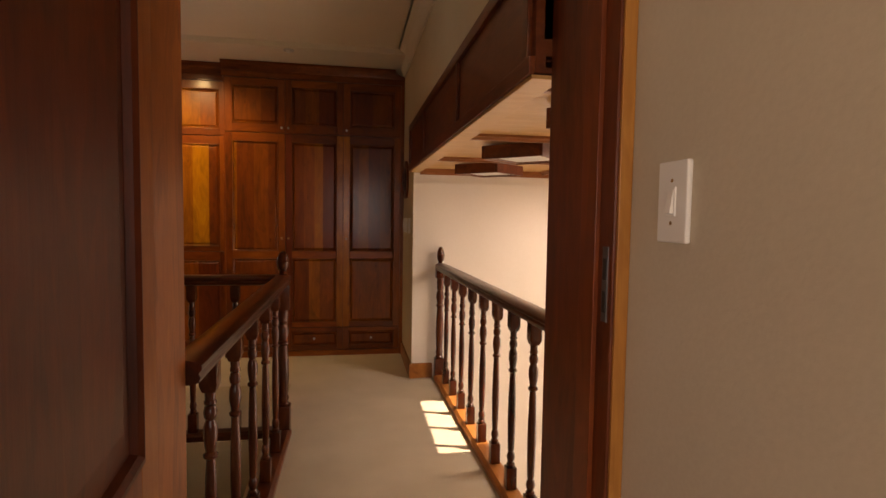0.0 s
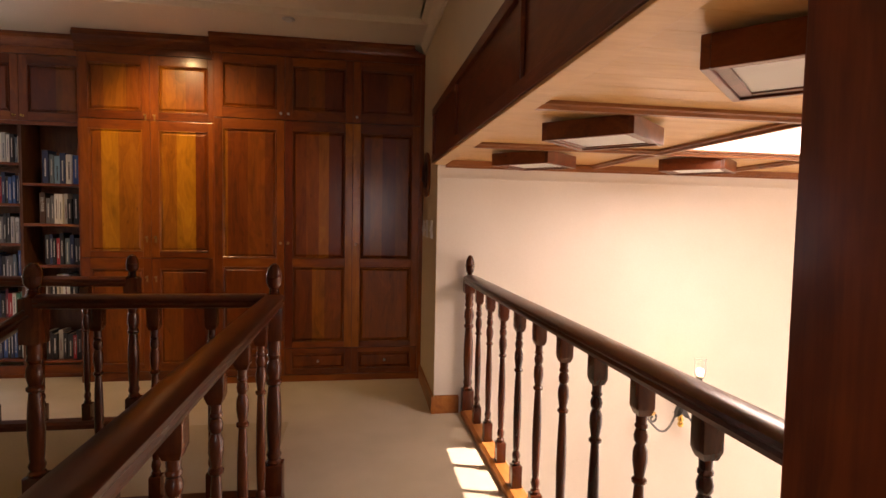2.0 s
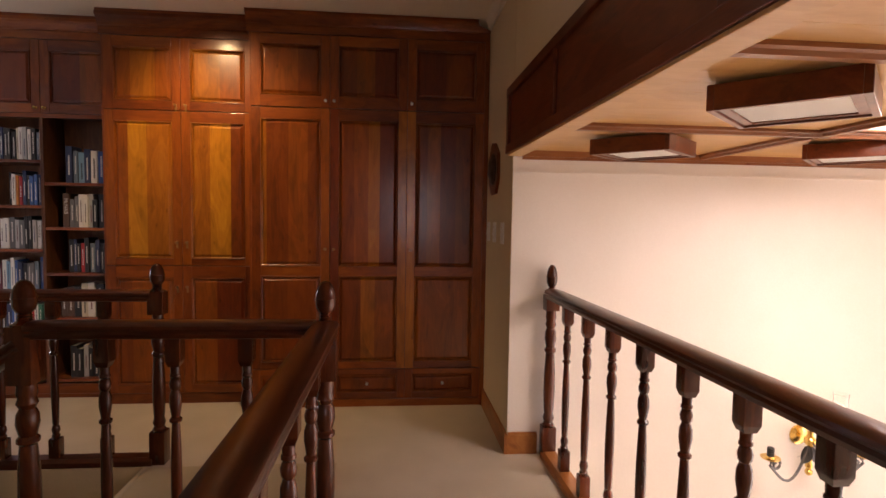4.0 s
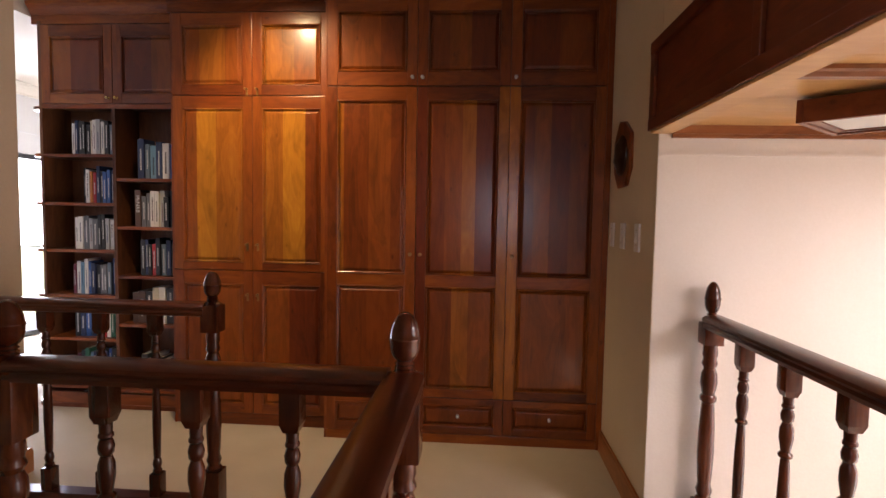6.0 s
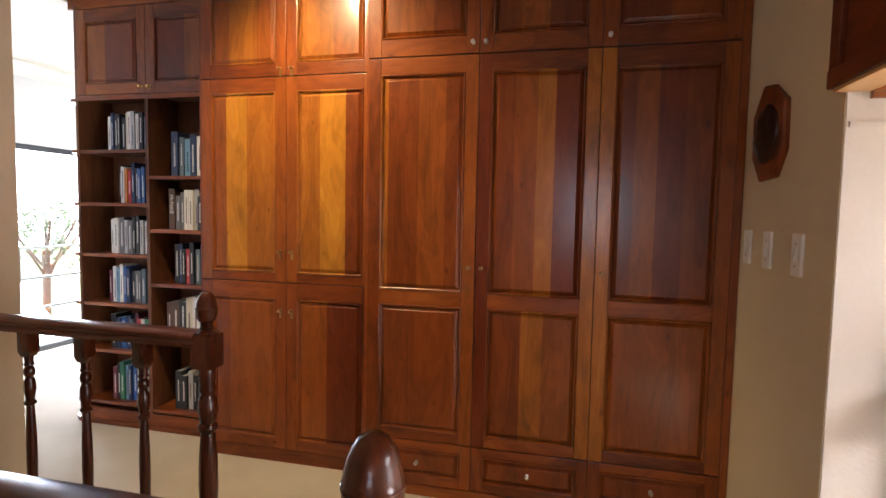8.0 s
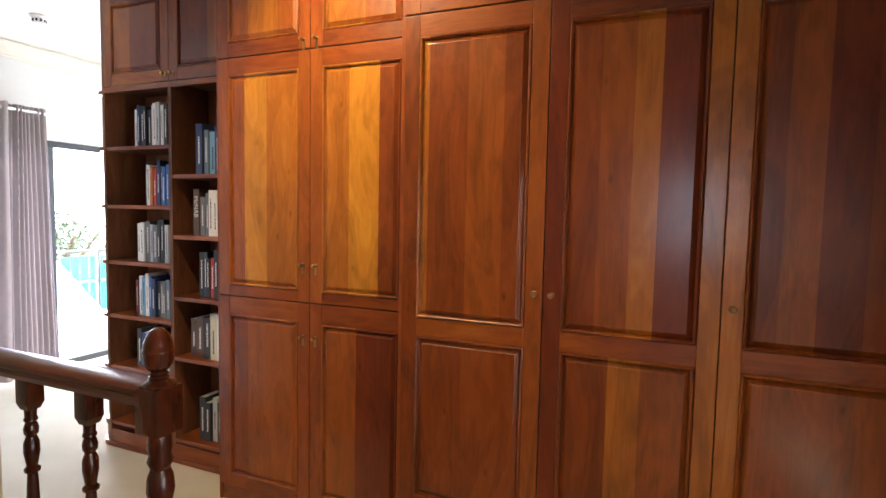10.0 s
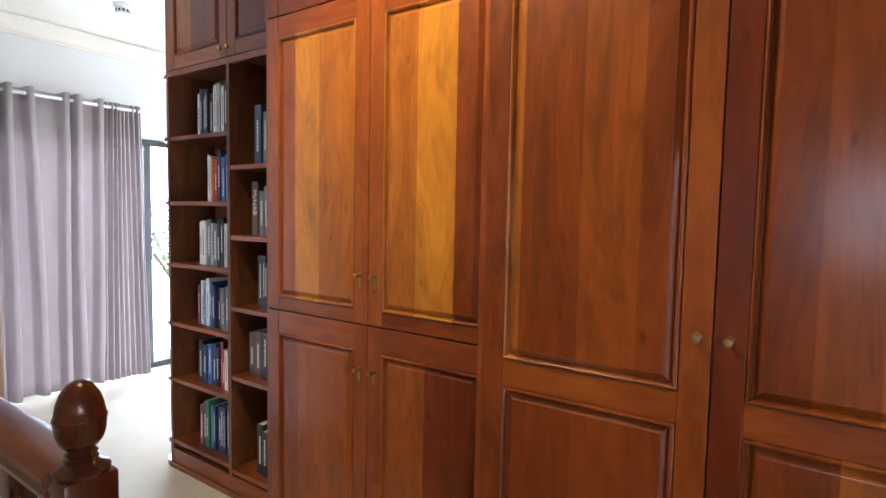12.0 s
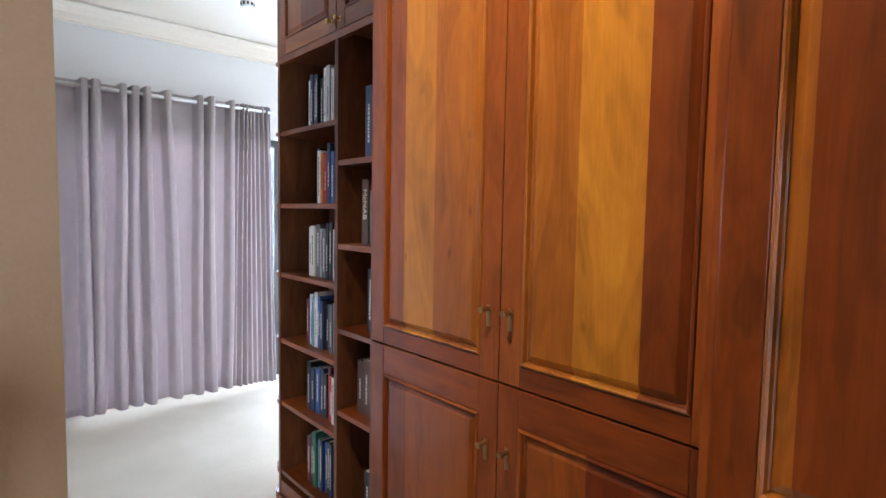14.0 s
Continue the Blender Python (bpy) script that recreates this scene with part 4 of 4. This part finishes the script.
SHOE = [(-0.05, 0.0), (-0.05, 0.028), (-0.042, 0.036), (-0.034, 0.045), (0.034, 0.045), (0.042, 0.036), (0.05, 0.028), (0.05, 0.0)]


def newel(owner, x, y, small=False, k=1.0):
    post, fin = (POST_R, FINIAL_R) if small else (POST if k == 1.0 else POST_F, FINIAL)
    n = placed("newel_post", post, dark_z, owner, Matrix.Translation((x, y, 0)) @ Matrix.Diagonal((1, 1, k, 1)))
    f = new("finial", fin)
    if not fin.materials:
        fin.materials.append(dark_z)
    f.parent = n
    return n


def balustrade(label, p, q, spots, posts, top=1.01, small=False, k=1.0):
    """A level run from p to q: shoe, balusters, moulded handrail and newels."""
    along_y = abs(q[1] - p[1]) > abs(q[0] - p[0])
    ob = thing("balustrade", (p[0] + q[0]) / 2, (p[1] + q[1]) / 2, 0, label, "balustrade", "stair gallery balustrades")
    for name, sec, z in (("handrail", RAIL, top - 0.008), ("base_rail", SHOE, 0.0)):
        bm = bmesh.new()
        add_sweep(bm, sec, [(*p, z), (*q, z)])
        wood_of = (orange_wood if small else dark_y) if name == "base_rail" and along_y else (dark_y if along_y else dark_x)
        part(name, bm, wood_of, ob, "honey-coloured base rail" if wood_of is orange_wood else "", True)
    for x, y in spots:
        placed("baluster", BAL, dark_z, ob, Matrix.Translation((x, y, 0)) @ Matrix.Diagonal((1, 1, (top - 0.04) / 0.915, 1)))
    for x, y in posts:
        newel(ob, x, y, small, k)
    return ob


GX, LXR = 0.80, -0.370
balustrade("dark turned-wood balustrade over the double-height room", (GX + 0.045, 1.40), (GX - 0.01, 4.40), [(GX - 0.003 + 0.0048 * i, 4.145 - 0.28 * i) for i in range(10)], [(GX - 0.012, 4.415)], 0.995, True, 0.962)
balustrade("dark turned-wood balustrade along the stairwell", (LXR, 1.40), (LXR, 3.39), [(LXR, 3.05 - 0.345 * i) for i in range(5)], [(LXR, 3.39)])
balustrade("dark turned-wood balustrade across the stair head", (-1.38, 3.39), (LXR - 0.04, 3.39), [(-0.65, 3.39), (-0.9, 3.39), (-1.14, 3.39)], [(-1.40, 3.39)])
balustrade("dark turned-wood balustrade guarding the stairs", (-2.55, 4.465), (-1.44, 4.465), [(-2.232, 4.465), (-1.958, 4.465), (-1.692, 4.465)], [(-1.415, 4.465)], 0.972, k=0.967)

# ---- stairs going down beside the landing ----
st = thing("staircase", -1.9, 3.95, -0.9, "carpeted staircase going down between the balustrades", "staircase", kind="structure")
for i in range(4):
    x1 = -1.46 - 0.25 * i
    part("tread", box(x1 - 0.27, x1 + 0.01, 3.36, 4.41, -0.18 * (i + 1) - 0.03, -0.18 * (i + 1), 0.008), carpet, st)
    part("riser", box(x1 - 0.02, x1 - 0.001, 3.36, 4.41, -0.18 * (i + 1), -0.18 * i - 0.002), carpet, st)
part("stringer", box(-2.55, -1.476, 3.33, 3.36, LOW, -0.75), plaster, st)
part("landing", box(-2.55, -2.2, 2.2, 4.41, -1.0, -0.86), carpet, st)
ob = thing("stair_rail", -1.9, 3.39, -0.2, "sloping dark wooden handrail going down with the stairs", "handrail")
bm = bmesh.new()
add_sweep(bm, RAIL, [(-1.42, 3.39, 0.95), (-2.50, 3.39, 0.15)])
part("handrail", bm, dark_x, ob, "", True)
for i in range(4):
    x = -1.60 - 0.25 * i
    placed("baluster", BAL, dark_z, ob, Matrix.Translation((x, 3.39, -0.18 * (i + 1) - 0.02)))

rug = box(-1.44, -0.43, 3.46, 4.38, 0.001, 0.012, 0.004)
solid("rug", rug, pale_carpet, "pale cream rug on the landing carpet", "rug")

# ---- recessed downlights and detectors ----


def downlight(x, y, z, lit):
    ob = thing("downlight", x, y, z, "round recessed ceiling downlight" + (", lit warm" if lit else " with a chrome ring"), "downlight", "ceiling downlights")
    bm = bmesh.new()
    add_lathe(bm, [(0.045, 0), (0.046, -0.004), (0.040, -0.009), (0.034, -0.009), (0.031, -0.003), (0.030, 0.0)], pose(x, y, z), 20)
    part("ring", bm, steel, ob, "", True)
    bm = bmesh.new()
    add_lathe(bm, [(0.024, -0.004), (0.026, -0.010), (0.020, -0.020), (0.008, -0.026)], pose(x, y, z), 16)
    part("bulb", bm, bulb_glow if lit else frost, ob, "", True)


downlight(-1.55, 4.62, CEIL, True)
downlight(-0.50, 4.86, CEIL - 0.046, False)
sd = thing("smoke_detector", -4.15, 5.83, BED_CEIL, "white smoke detector with a slotted base on the ceiling", "smoke detector")
bm = bmesh.new()
add_lathe(bm, [(0.055, 0), (0.055, -0.014), (0.046, -0.02), (0.040, -0.022), (0.038, -0.05), (0.032, -0.056), (0.01, -0.058)], pose(-4.15, 5.83, BED_CEIL), 20)
part("body", bm, white_plastic, sd, "", True)
for i in range(10):
    a = 2 * math.pi * i / 10
    b = box(-0.006, 0.006, -0.041, -0.036, -0.045, -0.028)
    bmesh.ops.transform(b, matrix=pose(-4.15, 5.83, BED_CEIL) @ Matrix.Rotation(a, 4, "Z"), verts=b.verts)
    part("slot", b, dark_gap, sd)

# ---- wall sconce in the double-height room ----
SX, SZ = 2.41, 0.055
sc = thing("wall_sconce", SX, END_Y, SZ - 0.25, "iron and brass wall sconce with curled arms and glass shades", "wall light")
bm = bmesh.new()
add_lathe(bm, [(0.0, 0.0), (0.06, 0.002), (0.062, 0.01), (0.045, 0.02), (0.02, 0.03)][1:], pose(SX, END_Y, SZ + 0.02, 90), 20)
part("wall_plate", bm, brass, sc, "", True)
bm = bmesh.new()
add_lathe(bm, [(0.012, -0.16), (0.022, -0.14), (0.014, -0.11), (0.012, -0.02), (0.03, 0.0), (0.034, 0.03), (0.016, 0.05), (0.012, 0.11), (0.02, 0.12), (0.006, 0.15)], pose(SX, END_Y - 0.10, SZ), 16)
part("stem", bm, brass, sc, "", True)
for s in (-1, 0, 1):
    reach = 0.30 if s else 0.0
    tip = Vector((SX + s * reach, END_Y - (0.16 if s else 0.30), SZ + (-0.10 if s else 0.13)))
    base = Vector((SX, END_Y - 0.10, SZ + 0.01))
    pts = []
    for i in range(15):
        u = i / 14
        p = base.lerp(tip, u)
        p.z -= (0.20 if s else 0.06) * math.sin(math.pi * u) * (1 - 0.35 * u)
        pts.append(p)
    for i in range(1, 17):
        a = i / 16 * 2 * math.pi * 1.25
        r = 0.045 * (1 - i / 22)
        out = (tip - base)
        out.z = 0
        out.normalize()
        pts.append(tip - out * (0.045 - r * math.cos(a)) + Vector((0, 0, r * math.sin(a))))
    bm = bmesh.new()
    add_sweep(bm, circle(0.008, 8), pts, Vector((0.03, 0.05, 1)) if s else Vector((1, 0, 0.03)))
    part("arm", bm, iron, sc, "grey scrolled iron arm", True)
    cup = part("candle_cup", add_lathe(bmesh.new(), [(0.010, 0.025), (0.030, 0.035), (0.052, 0.046), (0.054, 0.052), (0.030, 0.050), (0.018, 0.060)], pose(*tip), 18), brass, sc, "polished brass drip dish", True)
    part("socket", add_lathe(bmesh.new(), [(0.018, 0.058), (0.021, 0.064), (0.018, 0.070), (0.021, 0.078), (0.018, 0.084), (0.021, 0.092), (0.018, 0.098), (0.021, 0.106), (0.015, 0.112)], pose(*tip), 14), dark_gap, cup, "black ribbed lamp socket", True)
    if not s:
        bm = bmesh.new()
        add_lathe(bm, [(0.022, 0.10), (0.034, 0.13), (0.040, 0.17), (0.036, 0.22), (0.040, 0.245), (0.038, 0.246), (0.034, 0.22), (0.038, 0.17), (0.032, 0.132), (0.020, 0.104)], pose(*tip), 20)
        chimney = part("chimney", bm, glass, cup, "clear glass chimney", True)
        chimney.visible_shadow = False
# drooping iron leaves under the stem, and the brass ball that ends it
for turn in (20, 110, 200, 290):
    bm = bmesh.new()
    rings = []
    for k in range(9):
        u = k / 8
        half = 0.032 * math.sin(math.pi * min(1.0, 0.18 + 0.82 * u)) + 0.002
        rings.append([(0.016 + 0.055 * u ** 1.6 - 0.006 * abs(c) * (1 - u), half * c, -0.02 - 0.12 * u + 0.03 * u ** 4) for c in (-1, 0, 1)])
    m = pose(SX, END_Y - 0.10, SZ, 0, 0, turn)
    vs = [[bm.verts.new(m @ Vector(p)) for p in r] for r in rings]
    for a, b in zip(vs, vs[1:]):
        for k in range(2):
            bm.faces.new((a[k], a[k + 1], b[k + 1], b[k]))
    bmesh.ops.solidify(bm, geom=bm.faces[:], thickness=0.003)
    part("leaf", bm, iron, sc, "grey iron leaf", True)
bm = bmesh.new()
bmesh.ops.create_uvsphere(bm, u_segments=16, v_segments=10, radius=0.022, matrix=Matrix.Translation((SX, END_Y - 0.10, SZ - 0.175)))
part("finial", bm, brass, sc, "polished brass ball", True)

# ---- bedroom: sliding door, curtain, rail ----
win = thing("window_1", WX - 0.08, 6.4, 0, "dark-framed glass sliding door to a bright garden", "sliding door", kind="structure")
for y0, y1, z0, z1 in ((4.95, 7.95, 0.0, 0.05), (4.95, 7.95, 1.93, 1.98), (4.95, 5.0, 0.05, 1.93), (7.90, 7.95, 0.05, 1.93), (6.42, 6.48, 0.05, 1.93)):
    part("window_frame", box(WX - 0.11, WX - 0.05, y0, y1, z0, z1, 0.003), alu, win)
for y0, y1 in ((5.0, 6.42), (6.48, 7.90)):
    g = part("pane", box(WX - 0.083, WX - 0.077, y0, y1, 0.05, 1.93), glass, win)
    g.visible_shadow = False
bm = bmesh.new()
CX, CY0, CY1 = WX + 0.17, 4.74, 6.30
nu, nv = 560, 24
# each rounded fold: where it hangs at the rail and at the hem; the last stretch is gathered tight
FOLDS = [(4.80, 4.79), (4.87, 4.86), (5.078, 5.057), (5.142, 5.122), (5.286, 5.251), (5.356, 5.339), (5.435, 5.425), (5.556, 5.602), (5.763, 5.748), (5.842, 5.831), (6.003, 5.950)]
grid = []
for j in range(nv + 1):
    v = j / nv
    z = 2.215 - v * 2.17
    gather = 6.045 - 0.05 * v
    row = []
    for i in range(nu + 1):
        y = CY0 + (CY1 - CY0) * i / nu
        tube = 0.0
        for k, (top_y, hem_y) in enumerate(FOLDS):
            mid = top_y + (hem_y - top_y) * v + 0.006 * math.sin(5 * v + 1.7 * k)
            wide = 0.027 + 0.004 * math.sin(3.1 * k) + 0.005 * v
            tube = max(tube, math.exp(-((y - mid) / wide) ** 4) * (0.9 + 0.1 * math.sin(2.3 * k)))
        tight = min(1.0, max(0.0, (y - gather) / 0.02))
        q = (y - gather) / (CY1 - gather)
        pleat = 0.5 + 0.5 * math.sin(2 * math.pi * 8.2 * q + 0.9 * math.sin(4 * q + 2 * v))
        slack = 0.014 * noise.noise(Vector((y * 9, v * 1.5, 0.3))) * (0.4 + v)
        x = CX - 0.048 + 0.095 * tube * (1 - tight) + tight * (0.02 + 0.055 * pleat * (0.75 + 0.25 * math.sin(9 * q)) + 0.03 * v * q) + slack
        sway = tight * q * 0.03 * (v - 0.5) + 0.004 * noise.noise(Vector((y * 14, v * 2, 4.0)))
        scallop = 0.012 * (1 - tube) * (1 - v) ** 8
        row.append(bm.verts.new((x, y + sway, z - scallop + 0.02 * v ** 6 * noise.noise(Vector((y * 5, 1.0, 0.0))))))
    grid.append(row)
for a, b in zip(grid, grid[1:]):
    for i in range(nu):
        bm.faces.new((a[i], a[i + 1], b[i + 1], b[i]))
cur = solid("curtain", bm, curtain_cloth, "full-length taupe eyelet curtain drawn over the sliding door", "curtain", smooth=True)
sol = cur.modifiers.new("cloth", "SOLIDIFY")
sol.thickness = 0.003
cr = thing("curtain_rail", CX, 5.8, 2.17, "brushed steel curtain rail above the sliding door", "curtain rail")
bm = bmesh.new()
add_sweep(bm, circle(0.014, 12), [(CX, 4.72, 2.165), (CX, 6.30, 2.165)])
part("rod", bm, steel, cr, "", True)
for yy in (4.9, 6.30):
    part("bracket", box(WX, CX + 0.004, yy - 0.01, yy + 0.01, 2.145, 2.16, 0.002), steel, cr)
part("thin_cord", add_sweep(bmesh.new(), circle(0.003, 6), [(CX, 6.30, 2.19), (CX - 0.05, 8.3, 2.16)]), steel, cr)

# ---- garden beyond the sliding door ----
bm = box(-60, WX - 0.16, -40, 60, -3.2, -3.0)
structure("ground", bm, grass_mat, "sunlit green lawn beyond the house", "lawn")
structure("balcony", box(-7.0, WX - 0.16, 4.0, 9.2, -0.35, -0.12), tile, "pale paved balcony outside the sliding door", "balcony")
bl = thing("balcony_rail", -6.95, 6.6, -0.12, "pale metal balcony rail outside the glass", "railing")
for z in (0.85, 0.45, 0.05):
    part("bar", box(-6.97, -6.94, 4.0, 9.2, z, z + 0.03, 0.004), steel, bl)
for i in range(6):
    part("post", box(-6.975, -6.935, 4.1 + i, 4.14 + i, -0.12, 0.88, 0.004), steel, bl)


def tree(x, y, z, h, r, seed, label):
    g = random.Random(seed)
    ob = thing("tree", x, y, z, label, "tree", "garden trees")
    bm = bmesh.new()
    add_sweep(bm, circle(0.14, 10), [(x, y, z), (x + 0.05, y, z + h * 0.3), (x - 0.05, y + 0.08, z + h * 0.55)], Vector((1, 0, 0.01)))
    for i in range(7):
        a = i * 2.4
        add_sweep(bm, circle(0.05, 7), [(x, y, z + h * (0.3 + 0.03 * i)), (x + 0.5 * r * math.cos(a), y + 0.5 * r * math.sin(a), z + h * 0.62), (x + 0.8 * r * math.cos(a), y + 0.8 * r * math.sin(a), z + h * 0.78)], Vector((0.1, 0.2, 1)))
    part("trunk", bm, shelf_wood, ob)
    bm = bmesh.new()
    for k in range(48):
        c = Vector((x + g.gauss(0, 0.45) * r, y + g.gauss(0, 0.45) * r, z + h * (0.72 + g.gauss(0, 0.13))))
        for q in range(60):
            p = c + Vector((g.gauss(0, 0.2), g.gauss(0, 0.2), g.gauss(0, 0.16))) * r
            d = Vector((g.uniform(-1, 1), g.uniform(-1, 1), g.uniform(-0.6, 0.6))).normalized() * 0.09
            e = d.cross(Vector((g.uniform(-1, 1), g.uniform(-1, 1), 1))).normalized() * 0.035
            bm.faces.new([bm.verts.new(v) for v in (p - d, p + e, p + d, p - e)])
    part("crown", bm, leaf_mat, ob)


tree(-17.0, 13.5, -3.0, 4.6, 1.6, 1, "leafy green garden tree in sunlight")
tree(-19.0, 18.5, -3.0, 5.0, 1.8, 2, "leafy green garden tree in sunlight")
solid("garden_screen", boxes(*[(-9.6, -9.56, 9.3 + 0.16 * i, 9.42 + 0.16 * i, -3.0, 0.55) for i in range(5)]), turquoise, "turquoise slatted garden screen beyond the balcony", "screen")
# added glowing sheet behind the trees, in place of the bright distance
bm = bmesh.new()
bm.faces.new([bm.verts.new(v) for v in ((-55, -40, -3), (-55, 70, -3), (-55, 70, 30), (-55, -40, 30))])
structure("backdrop", bm, backdrop_glow, "glowing sheet standing in for the overexposed sky and distance beyond the garden", "backdrop")
